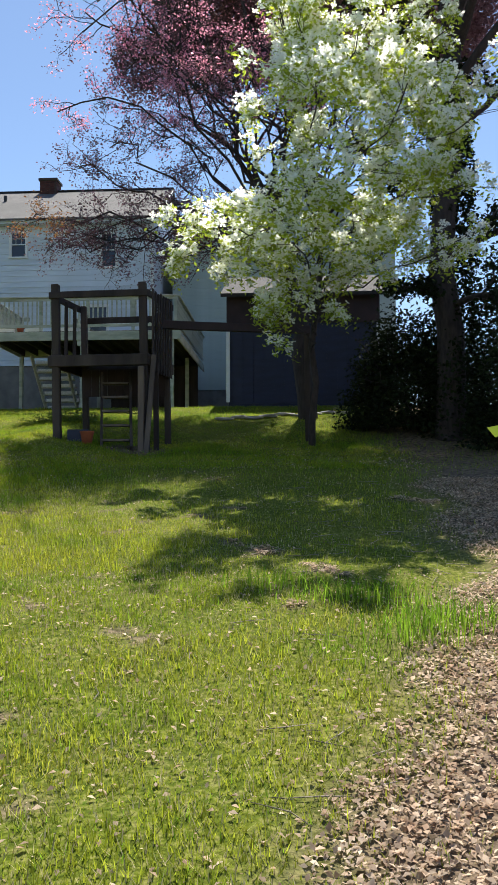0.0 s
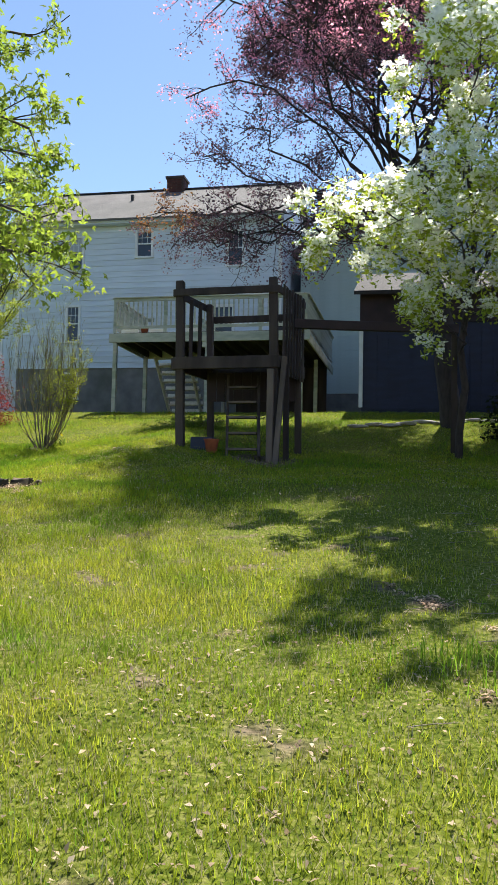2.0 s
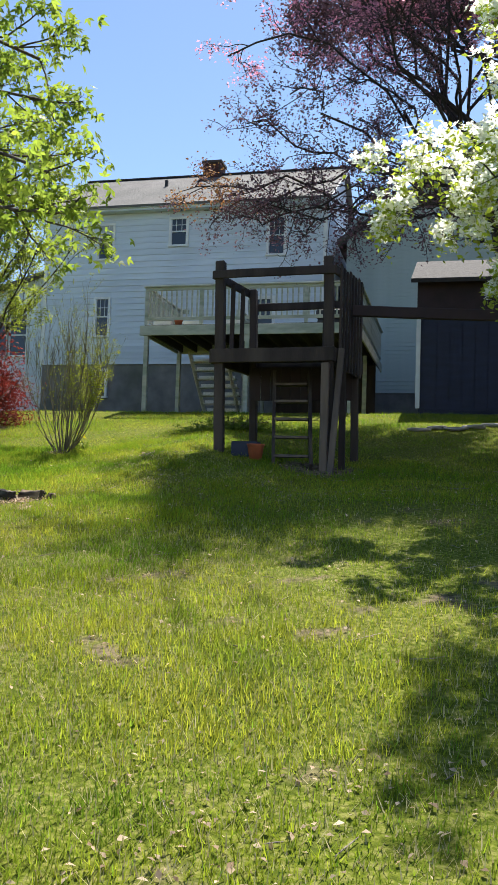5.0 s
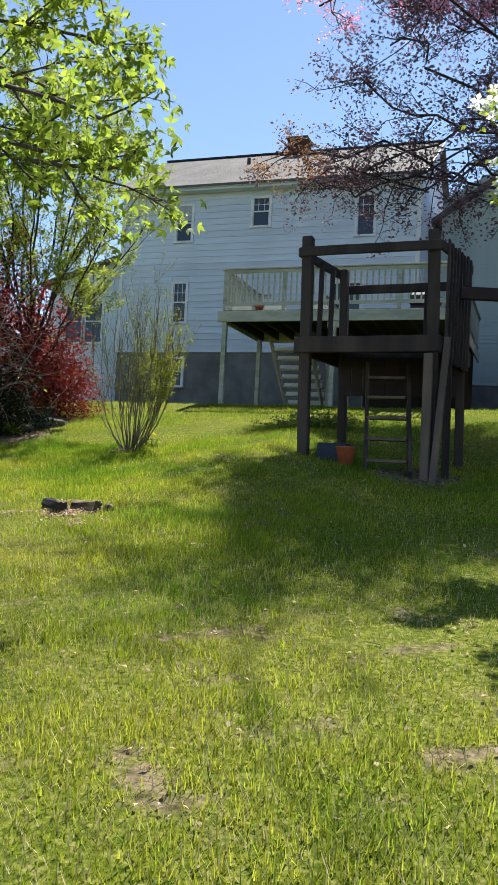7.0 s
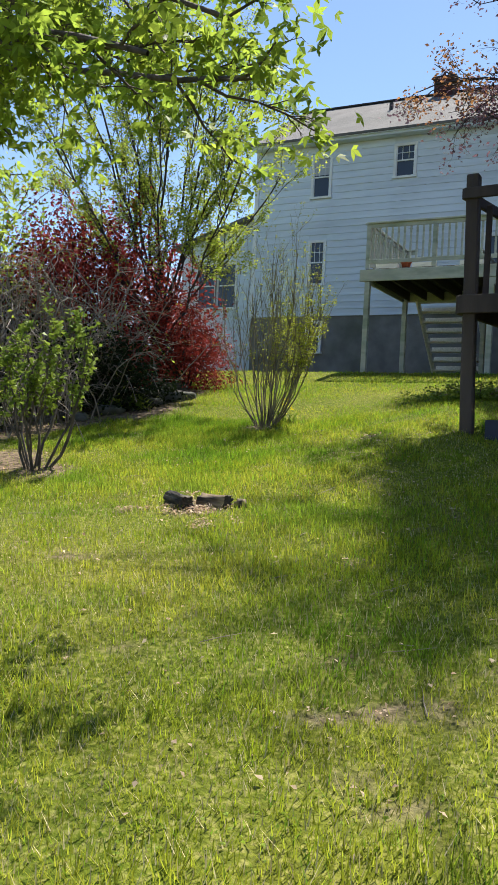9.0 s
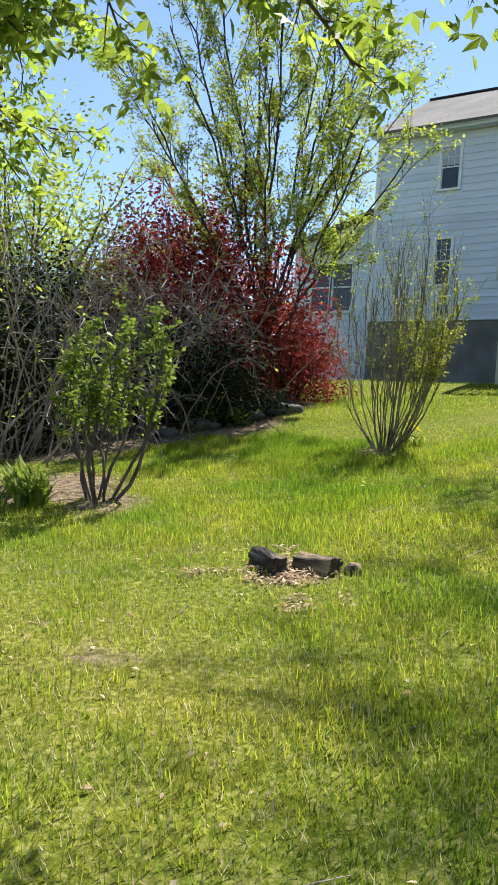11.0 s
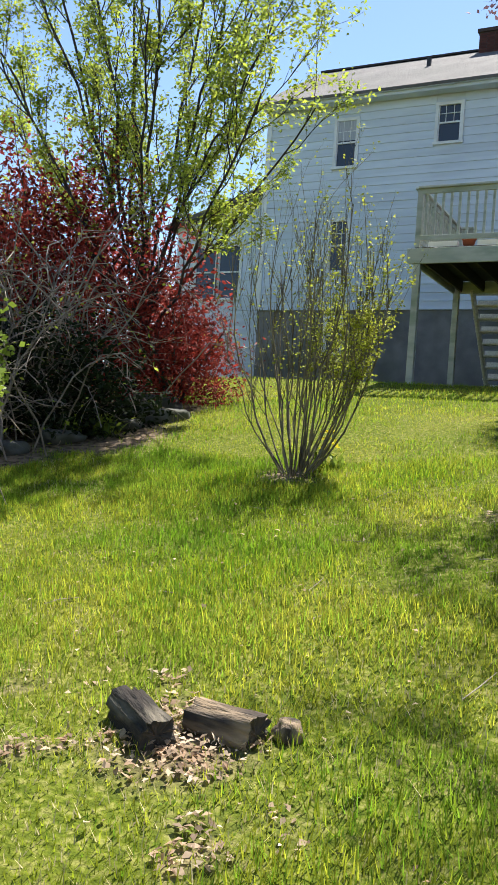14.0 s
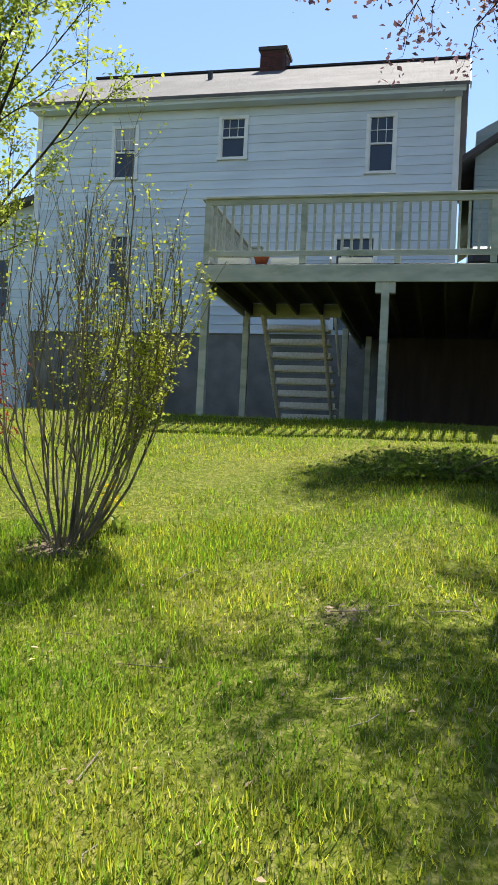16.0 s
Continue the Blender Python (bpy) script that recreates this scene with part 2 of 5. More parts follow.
def arrays_mesh(name, verts, faces, mats, mat_index=None, parent=None, label="", kind="", smooth=False, islands=None):
    """A mesh from arrays; faces all have the same number of corners."""
    verts, faces = np.asarray(verts, dtype=np.float32), np.asarray(faces, dtype=np.int32)
    me = bpy.data.meshes.new(name)
    k = faces.shape[1]
    me.vertices.add(len(verts))
    me.vertices.foreach_set("co", verts.ravel())
    me.loops.add(faces.size)
    me.loops.foreach_set("vertex_index", faces.ravel())
    me.polygons.add(len(faces))
    me.polygons.foreach_set("loop_start", np.arange(0, faces.size, k, dtype=np.int32))
    for m in mats:
        me.materials.append(m)
    if mat_index is not None:
        me.polygons.foreach_set("material_index", np.asarray(mat_index, dtype=np.int32))
    me.update(calc_edges=True)
    if smooth:
        me.polygons.foreach_set("use_smooth", np.ones(len(faces), dtype=bool))
    ob = new(name, me)
    if parent:
        ob.parent = parent
    return tagged(ob, label, kind=kind)


RNG = np.random.default_rng(7)


def fbm(x, y, s=1.0, seed=0.0):
    x, y = np.asarray(x) * s + seed, np.asarray(y) * s - seed * 0.7
    v = np.sin(x * 1.3 + 1.7 * np.sin(y * 0.9)) + np.sin(y * 1.7 + 1.3 * np.sin(x * 1.1 + 2)) + 0.5 * np.sin(x * 3.1 + y * 2.3) + 0.5 * np.sin(y * 3.7 - x * 2.9 + 1)
    return v / 3.0


def height(x, y):
    """The lawn falls away from the house."""
    x, y = np.asarray(x, dtype=float), np.asarray(y, dtype=float)
    z = np.interp(y, [-60, -32, -18.5, -13, -7.4, 10], [-5.45, -4.62, -2.45, -1.45, -0.19, -0.1])
    z = z + (0.24 - 0.38 * np.clip((x + 4.2) / 2.2, 0, 1)) * np.clip((x + 6.5) / 2, 0, 1) * np.clip((y + 17) / 2.5, 0, 1) * np.clip((-10.0 - y) / 2.5, 0, 1)
    z = z + 0.05 * fbm(x, y, 0.45, 3) * np.clip((-y - 7) / 4, 0, 1) + 0.012 * fbm(x, y, 3.1, 5) * np.clip((-y - 7) / 2, 0, 1)
    return z


def hz(x, y):
    return float(height(x, y))


def bare(x, y):
    """How bare the lawn is: leaf litter under the trees to the right, patches by the logs and bushes."""
    x, y = np.asarray(x, dtype=float), np.asarray(y, dtype=float)
    f = 0.35 * fbm(x, y, 1.4, 9)
    litter = np.clip((x - 0.7 - 0.33 * np.clip(y + 26.9, -2, 9) + f) / 0.8, 0, 1) * np.clip((y + 31) / 2, 0, 1)
    litter = np.maximum(litter, np.clip((x - 2.0 + f) / 1.0, 0, 1))
    for cx, cy, r in ((-5.25, -17.5, 0.34), (-7.8, -16.55, 0.5), (-8.8, -16.4, 0.8), (-6.9, -13.1, 0.4), (-4.74, -14.5, 0.22), (-2.2, -13.9, 0.7), (-10, -12, 1.2), (-11, -11, 1.6), (-12, -14, 2.5)):
        litter = np.maximum(litter, np.clip((r * (1 + 0.5 * f) - np.hypot(x - cx, y - cy)) / 0.25, 0, 1))
    small = np.clip((fbm(x, y, 5.3, 21) * fbm(x, y, 1.1, 2) - 0.18) * 4, 0, 0.9) * np.clip((-y - 15) / 4, 0, 1)
    return np.clip(np.maximum(litter, small), 0, 1)


# ---- ground ----
gx = np.unique(np.concatenate([np.linspace(-15, 6, 190), -15 - np.geomspace(0.3, 400, 22), 6 + np.geomspace(0.3, 400, 22)]))
gy = np.unique(np.concatenate([np.linspace(-31, -6, 230), -31 - np.geomspace(0.3, 400, 16), -6 + np.geomspace(0.3, 400, 22)]))
X, Y = np.meshgrid(gx, gy)
Z = height(X, Y)
W = len(gx)
ii = (np.arange(len(gy) - 1)[:, None] * W + np.arange(W - 1)[None]).ravel()
ground = arrays_mesh("ground", np.stack([X.ravel(), Y.ravel(), Z.ravel()], 1), np.stack([ii, ii + 1, ii + W + 1, ii + W], 1), [ground_material()],
                     label="sloping spring lawn with bare patches", kind="structure", smooth=True)
att = ground.data.attributes.new("bare", "FLOAT", "POINT")
att.data.foreach_set("value", bare(X.ravel(), Y.ravel()).astype(np.float32))


# ---- buildings ----
def cells(bm, x0, x1, z0, z1, y0, y1, holes):
    """One wall between y0 and y1, with holes (x0, x1, z0, z1) through it."""
    xs = sorted({x0, x1, *[h[0] for h in holes], *[h[1] for h in holes]})
    zs = sorted({z0, z1, *[h[2] for h in holes], *[h[3] for h in holes]})
    nx, nz = len(xs) - 1, len(zs) - 1

    def solid(i, k):
        if not (0 <= i < nx and 0 <= k < nz):
            return False
        x, z = (xs[i] + xs[i + 1]) / 2, (zs[k] + zs[k + 1]) / 2
        return not any(h[0] <= x <= h[1] and h[2] <= z <= h[3] for h in holes)

    v = {}

    def vert(i, k, y):
        if (i, k, y) not in v:
            v[i, k, y] = bm.verts.new((xs[i], y, zs[k]))
        return v[i, k, y]

    for i in range(nx):
        for k in range(nz):
            if not solid(i, k):
                continue
            for y in (y0, y1):
                bm.faces.new((vert(i, k, y), vert(i + 1, k, y), vert(i + 1, k + 1, y), vert(i, k + 1, y)))
            for (di, dk), (a, b) in (((-1, 0), ((i, k), (i, k + 1))), ((1, 0), ((i + 1, k), (i + 1, k + 1))), ((0, -1), ((i, k), (i + 1, k))), ((0, 1), ((i, k + 1), (i + 1, k + 1)))):
                if not solid(i + di, k + dk):
                    bm.faces.new((vert(*a, y0), vert(*b, y0), vert(*b, y1), vert(*a, y1)))
    return bm


def siding(parent, mat, x0, x1, y, z0, z1, step, holes, thick=0.03, name="siding_board"):
    """Lapped boards on a wall that faces -y; each board is thickest at its foot."""
    made = {}
    z = z0
    while z < z1 - 0.02:
        top = min(z + step, z1)
        spans, x = [], x0
        for h in sorted(holes):
            if h[2] < top - 0.01 and h[3] > z + 0.01:
                if h[0] > x:
                    spans.append((x, h[0]))
                x = max(x, h[1])
        spans.append((x, x1))
        for a, b in spans:
            if b - a < 0.03:
                continue
            key = (round(b - a, 3), round(top - z, 3))
            if key not in made:
                bm = bmesh.new()
                w, s = b - a, top - z
                p = [(0, 0, 0), (0, -thick, 0), (0, -thick * 0.3, s), (0, 0, s)]
                r = [[bm.verts.new((px + o, py, pz)) for px, py, pz in p] for o in (0, w)]
                bm.faces.new(r[0]), bm.faces.new(r[1][::-1])
                for i in range(4):
                    bm.faces.new((r[0][i], r[1][i], r[1][(i + 1) % 4], r[0][(i + 1) % 4]))
                ob = part(name, bm, mat, parent)
                made[key] = ob.data
            else:
                ob = new(name, made[key])
                ob.parent = parent
            ob.location = (a, y, z)
        z += step


def window(parent, x0, x1, z0, z1, y, muntins=True, shade=0.0, curtain=False):
    w = thing("window", "", "", (0, 0, 0))
    w.parent = parent
    f = 0.055
    part("frame", boxes((x0 - f, x0 + 0.02, y - 0.045, y + 0.08, z0 - f, z1 + f), (x1 - 0.02, x1 + f, y - 0.045, y + 0.08, z0 - f, z1 + f),
                        (x0 + 0.02, x1 - 0.02, y - 0.045, y + 0.08, z1 - 0.02, z1 + f)), M_TRIM, w, "white window frame")
    part("sill", boxes((x0 - f - 0.02, x1 + f + 0.02, y - 0.075, y + 0.08, z0 - f - 0.03, z0 - f + 0.03)), M_TRIM, w)
    mid = (z0 + z1) / 2
    part("sash", boxes((x0 + 0.02, x1 - 0.02, y - 0.02, y + 0.03, mid - 0.02, mid + 0.02), (x0 + 0.02, x0 + 0.045, y - 0.018, y + 0.02, z0, z1 - 0.02),
                       (x1 - 0.045, x1 - 0.02, y - 0.018, y + 0.02, z0, z1 - 0.02)), M_TRIM, w)
    for a, b, yy in ((z0, mid, y + 0.012), (mid, z1, y + 0.006)):
        part("pane", boxes((x0 + 0.02, x1 - 0.02, yy, yy + 0.006, a, b)), M_GLASS_DARK, w)
    if muntins:
        bm = bmesh.new()
        for i in (1, 2):
            x = x0 + (x1 - x0) * i / 3
            box(bm, x - 0.007, x + 0.007, y - 0.012, y + 0.004, mid + 0.02, z1 - 0.02)
        z = (mid + z1) / 2
        box(bm, x0 + 0.04, x1 - 0.04, y - 0.013, y + 0.003, z - 0.007, z + 0.007)
        part("muntins", bm, M_TRIM, w)
    if shade:
        part("shade", boxes((x0 + 0.05, x1 - 0.05, y - 0.008, y + 0.001, z1 - (z1 - z0) * shade, z1 - 0.02)), M_CURTAIN, w, "pale roller shade")
    return w


HX0, HX1, SB, EV = -14.1, -4.35, 2.15, 7.45
RIDGE_Y, RIDGE_Z = 3.6, 9.85
house = thing("house", "two-storey house with blue-grey lapped siding, grey shingle roof and concrete foundation", "house")
HOLES = [(-9.6, -9.02, 6.17, 7.04), (-6.26, -5.7, 5.75, 6.94), (-12.18, -11.62, 5.78, 6.92), (-12.17, -11.69, 3.15, 4.39)]
DOOR = (-6.9, -6.0, 2.25, 4.3)
holes = HOLES + [DOOR]
part("wall", cells(bmesh.new(), HX0, HX1, SB, EV, 0.03, 0.2, holes), M_SIDING, house)
bm = boxes((HX0, HX0 + 0.15, 0.2, 7.2, SB, EV), (HX1 - 0.15, HX1, 0.2, 7.2, SB, EV), (HX0 + 0.15, HX1 - 0.15, 7.05, 7.2, SB, EV))
for x in (HX0, HX1 - 0.15):
    vs = [bm.verts.new((x + dx, *p)) for dx in (0, 0.15) for p in ((0.03, EV), (7.2, EV), (RIDGE_Y, RIDGE_Z - 0.1))]
    bm.faces.new(vs[:3]), bm.faces.new(vs[3:][::-1])
    for i in range(3):
        bm.faces.new((vs[i], vs[(i + 1) % 3], vs[3 + (i + 1) % 3], vs[3 + i]))
part("side_wall", bm, M_SIDING, house)
part("foundation", boxes((HX0 + 0.02, HX1 - 0.02, 0.06, 0.3, -0.4, SB)), M_FOUND, house, "stained grey concrete foundation")
for x in (HX0 + 0.02, HX1 - 0.2):
    part("foundation_side", boxes((x, x + 0.18, 0.3, 7.1, -0.4, SB)), M_FOUND, house)
for i, h in enumerate(HOLES):
    window(house, *h, 0.03, shade=(0, 0, 0.45, 0)[i])
window(house, -12.12, -11.7, 1.1, 1.95, 0.03)
part("corner_board", boxes((HX0 - 0.03, HX0 + 0.1, -0.02, 0.03, SB, EV)), M_TRIM, house)
part("corner_board", boxes((HX1 - 0.1, HX1 + 0.03, -0.02, 0.03, SB, EV)), M_TRIM, house)
part("frieze", boxes((HX0 - 0.05, HX1 + 0.05, -0.3, 0.0, EV - 0.16, EV - 0.13), (HX0 - 0.12, HX1 + 0.12, -0.33, -0.3, EV - 0.17, EV - 0.02)), M_SIDING, house, "pale blue-grey soffit and fascia")
part("gutter", boxes((HX0 - 0.12, HX1 + 0.12, -0.41, -0.335, EV - 0.1, EV - 0.02)), M_SIDING, house)
bm = bmesh.new()
for side in (0, 1):
    ya, yb = (-0.42, RIDGE_Y) if side == 0 else (7.6, RIDGE_Y)
    za = RIDGE_Z - abs(yb - ya) * 0.60
    vs = [bm.verts.new(p) for p in ((HX0 - 0.2, ya, za), (HX1 + 0.2, ya, za), (HX1 + 0.2, yb, RIDGE_Z), (HX0 - 0.2, yb, RIDGE_Z),
                                    (HX0 - 0.2, ya, za - 0.08), (HX1 + 0.2, ya, za - 0.08), (HX1 + 0.2, yb, RIDGE_Z - 0.08), (HX0 - 0.2, yb, RIDGE_Z - 0.08))]
    for f in ((0, 1, 2, 3), (7, 6, 5, 4), (0, 4, 5, 1), (1, 5, 6, 2), (3, 7, 4, 0)):
        bm.faces.new([vs[i] for i in f])
part("roof", bm, M_SHINGLE, house, "weathered grey shingle roof, streaked darker")
part("rake_board", beam((HX1 + 0.21, -0.42, RIDGE_Z - 4.02 * 0.60 - 0.09), (HX1 + 0.21, RIDGE_Y, RIDGE_Z - 0.09), 0.03, 0.16), M_TRIM, house)
part("ridge_cap", boxes((HX0 - 0.2, HX1 + 0.2, RIDGE_Y - 0.1, RIDGE_Y + 0.1, RIDGE_Z - 0.02, RIDGE_Z + 0.03)), M_SHINGLE_DARK, house)
part("door", boxes((DOOR[0] + 0.05, DOOR[1] - 0.05, 0.05, 0.09, DOOR[2], DOOR[3] - 0.05)), M_GLASS_DARK, house, "glass patio door")
part("door_frame", boxes((DOOR[0] - 0.05, DOOR[0] + 0.05, -0.03, 0.1, DOOR[2], DOOR[3] + 0.05), (DOOR[1] - 0.05, DOOR[1] + 0.05, -0.03, 0.1, DOOR[2], DOOR[3] + 0.05),
                         (DOOR[0] + 0.05, DOOR[1] - 0.05, -0.03, 0.1, DOOR[3] - 0.05, DOOR[3] + 0.05)), M_TRIM, house)
chim = part("chimney", boxes((-9.55, -8.88, RIDGE_Y - 0.35, RIDGE_Y + 0.35, 8.6, 10.2), (-9.6, -8.83, RIDGE_Y - 0.4, RIDGE_Y + 0.4, 10.201, 10.29)), M_MORTAR, house, "dark red brick chimney")
bmv = boxes((-10.62, -10.52, 2.1, 2.2, 8.5, 9.2))
part("vent_pipe", bmv, M_METAL, house)
part("vent_flashing", boxes((-10.7, -10.42, 1.95, 2.35, 8.55, 8.83)), M_LIGHTMETAL, house)

# the addition on the house's far side
add = thing("house_addition", "single-storey sunroom addition with pale siding and a dark window", "house", (0, 0, -0.42))
part("wall", cells(bmesh.new(), -17.0, HX0 - 0.03, 0.0, 5.2, 0.5, 0.65, [(-16.4, -14.9, 3.0, 4.4)]), M_SIDING, add)
part("side_wall", boxes((-17.0, -16.86, 0.65, 4.5, 0.0, 5.0)), M_SIDING, add)
bm = bmesh.new()
vs = [bm.verts.new(p) for p in ((-17.25, 0.2, 5.0), (HX0 - 0.02, 0.2, 5.95), (HX0 - 0.02, 4.6, 5.95), (-17.25, 4.6, 5.0), (-17.25, 0.2, 4.88), (HX0 - 0.02, 0.2, 5.83), (HX0 - 0.02, 4.6, 5.83), (-17.25, 4.6, 4.88))]
for f in ((0, 1, 2, 3), (7, 6, 5, 4), (0, 4, 5, 1), (1, 5, 6, 2), (3, 7, 4, 0)):
    bm.faces.new([vs[i] for i in f])
part("roof", bm, M_SHINGLE, add)
bm = bmesh.new()
vs = [bm.verts.new((x, y, z)) for y in (0.5, 0.65) for x, z in ((-17.0, 5.201), (HX0 - 0.03, 5.201), (HX0 - 0.03, 5.9))]
bm.faces.new(vs[:3]), bm.faces.new(vs[3:][::-1])
for i in range(3):
    bm.faces.new((vs[i], vs[(i + 1) % 3], vs[3 + (i + 1) % 3], vs[3 + i]))
part("gable", bm, M_SIDING, add)
for a, b in ((-16.4, -15.65), (-15.65, -14.9)):
    window(add, a + 0.03, b - 0.03, 3.0, 4.4, 0.5, muntins=False)

# ---- deck ----
DX0, DX1, DY0, DYB, DZ = -7.92, -2.55, -6.48, -3.75, 2.11
deck = thing("deck", "raised wooden deck with faded green-white paint on tall posts, shaded beneath", "deck")
bm = bmesh.new()
y = DY0
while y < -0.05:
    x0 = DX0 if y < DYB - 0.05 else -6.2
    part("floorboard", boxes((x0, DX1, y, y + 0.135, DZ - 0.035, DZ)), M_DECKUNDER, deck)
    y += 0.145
for edge in ((DX0 - 0.12, DX1 + 0.1, DY0 - 0.045, DY0 - 0.002, DZ - 0.27, DZ - 0.02), (DX0 - 0.045, DX0 - 0.002, DY0 + 0.0, DYB, DZ - 0.27, DZ - 0.04),
            (DX0, -6.2, DYB, DYB + 0.04, DZ - 0.27, DZ - 0.04), (-6.24, -6.2, DYB + 0.04, -0.02, DZ - 0.27, DZ - 0.04),
            (DX1, DX1 + 0.04, DY0, -0.02, DZ - 0.27, DZ - 0.02)):
    part("fascia", boxes(edge, bevel=0.004), M_DECK, deck)
bm = bmesh.new()
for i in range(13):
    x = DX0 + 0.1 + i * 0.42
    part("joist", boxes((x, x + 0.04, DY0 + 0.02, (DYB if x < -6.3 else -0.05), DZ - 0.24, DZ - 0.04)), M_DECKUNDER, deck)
for x, y in ((DX0 + 0.05, DY0 + 0.03), (DX0 + 0.05, DYB - 0.06), (-5.25, DY0 + 0.03), (-2.7, DY0 + 0.03), (-6.25, -2.6), (-5.9, -1.7), (-5.6, -0.9), (-2.7, -3.2)):
    part("post", boxes((x - 0.055, x + 0.055, y - 0.055, y + 0.055, hz(x, y) - 0.15, DZ - 0.275), bevel=0.006), M_DECK, deck)
part("post_bracket", boxes((-5.39, -5.11, DY0 - 0.02, DY0 + 0.1, DZ - 0.42, DZ - 0.275)), M_DECK, deck)
rail = [((DX0, DY0), (DX1, DY0)), ((DX0, DY0), (DX0, DYB)), ((DX1, DY0), (DX1, -0.1)), ((-6.2, DYB + 0.1), (-6.2, -0.1)), ((DX0, DYB), (-7.65, DYB))]
baluster = None
for (ax, ay), (bx, by) in rail:
    a, b = Vector((ax, ay, 0)), Vector((bx, by, 0))
    n = (b - a).length
    for z, w, d in ((DZ + 0.97, 0.13, 0.035), (DZ + 0.91, 0.035, 0.08), (DZ + 0.15, 0.035, 0.08)):
        part("rail", beam(a + Vector((0, 0, z)), b + Vector((0, 0, z)), w, d, 0.003), M_DECK, deck)
    for i in range(1, int(n / 0.135)):
        p = a.lerp(b, i * 0.135 / n)
        if baluster is None:
            ob = part("baluster", boxes((-0.019, 0.019, -0.019, 0.019, 0.12, 0.95)), M_DECK, deck)
            baluster = ob.data
        else:
            ob = new("baluster", baluster)
            ob.parent = deck
        ob.location = (p.x, p.y + 0.035, DZ)
for x, y in ((DX0 + 0.03, DY0 + 0.03), (-6.45, DY0 + 0.03), (-5.1, DY0 + 0.03), (-3.8, DY0 + 0.03), (DX1 - 0.03, DY0 + 0.03), (DX0 + 0.03, DYB), (-6.2, DYB), (DX1 - 0.03, -3.2)):
    part("rail_post", boxes((x - 0.045, x + 0.045, y - 0.045, y + 0.045, DZ + 0.001, DZ + 0.95), bevel=0.005), M_DECK, deck)
# added dark panel that stands in for the deep shade below the deck
part("screen", boxes((-5.5, DX1, -1.6, -1.55, -0.3, DZ - 0.28)), M_TIMBER, deck, "dark panel added in place of the shade under the deck")
stairs = thing("deck_stairs", "open wooden stairs with pale weathered treads under the deck", "stairs")
SX0, SX1, run, rise = -7.6, -6.5, 0.235, 0.215
for x in (SX0, SX1 - 0.045):
    part("stringer", beam((x, DYB + 0.02, DZ - 0.18), (x, DYB + 0.02 + run * 9.4, DZ - 0.18 - rise * 9.4), 0.05, 0.2), M_STAIR, stairs)
for i in range(9):
    y, z = DYB + 0.08 + i * run, DZ - rise * (i + 1)
    part("tread", boxes((SX0 - 0.06, SX1 + 0.06, y, y + 0.26, z - 0.04, z), bevel=0.004), M_STAIR, stairs)
    part("riser", boxes((SX0 + 0.002, SX1 - 0.002, y + 0.235, y + 0.255, z + 0.001, z + 0.11)), M_STAIR, stairs)
for x in (SX1 + 0.05,):
    part("handrail", beam((x, DYB + 0.1, DZ + 0.8), (x, DYB + run * 9, DZ - rise * 8.3 + 0.75), 0.04, 0.09), M_STAIR, stairs)

# ---- garage and the neighbour behind ----
gar = thing("garage", "low shed-like garage coloured navy-black for the deep shade it stands in, pale corner boards", "garage")
GX0, GX1, GY, GZ = -1.1, 3.05, -6.4, 3.05
part("wall", boxes((GX0, GX1, GY, GY + 0.15, -0.3, GZ), (GX0, GX0 + 0.15, GY + 0.15, -1.5, -0.3, GZ), (GX1 - 0.15, GX1, GY + 0.15, -1.5, -0.3, GZ), (GX0 + 0.15, GX1 - 0.15, -1.65, -1.5, -0.3, GZ)), M_GARAGE, gar)
bm = bmesh.new()
for i in range(14):
    x = GX0 + 0.12 + i * 0.29
    box(bm, x, x + 0.275, GY - 0.02, GY - 0.002, 0.0, 2.1)
part("plank_cladding", bm, M_GARAGE, gar)
part("upper_band", boxes((GX0 - 0.06, GX1 + 0.06, GY - 0.05, GY - 0.002, 2.25, GZ)), M_MAROON, gar, "dark maroon upper boards")
for x in (GX0 - 0.07, GX1 - 0.03):
    part("corner_board", boxes((x, x + 0.1, GY - 0.06, GY + 0.02, 0.05, 2.25)), M_TRIM, gar, "pale corner board")
bm = bmesh.new()
for ya, yb in ((GY - 0.35, -4.0), (-1.2, -4.0)):
    vs = [bm.verts.new(p) for p in ((GX0 - 0.2, ya, GZ), (GX1 + 0.2, ya, GZ), (GX1 + 0.2, yb, 4.2), (GX0 - 0.2, yb, 4.2), (GX0 - 0.2, ya, GZ - 0.1), (GX1 + 0.2, ya, GZ - 0.1), (GX1 + 0.2, yb, 4.1), (GX0 - 0.2, yb, 4.1))]
    for f in ((0, 1, 2, 3), (7, 6, 5, 4), (0, 4, 5, 1), (1, 5, 6, 2), (3, 7, 4, 0)):
        bm.faces.new([vs[i] for i in f])
for x in (GX0, GX1 - 0.1):
    vs = [bm.verts.new((x + dx, *p)) for dx in (0, 0.1) for p in ((GY, GZ), (-1.5, GZ), (-4.0, 4.1))]
    bm.faces.new(vs[:3]), bm.faces.new(vs[3:][::-1])
# very dark shingle colour stands in for tree shade on this roof
part("roof", bm, M_SHINGLE_DARK, gar)

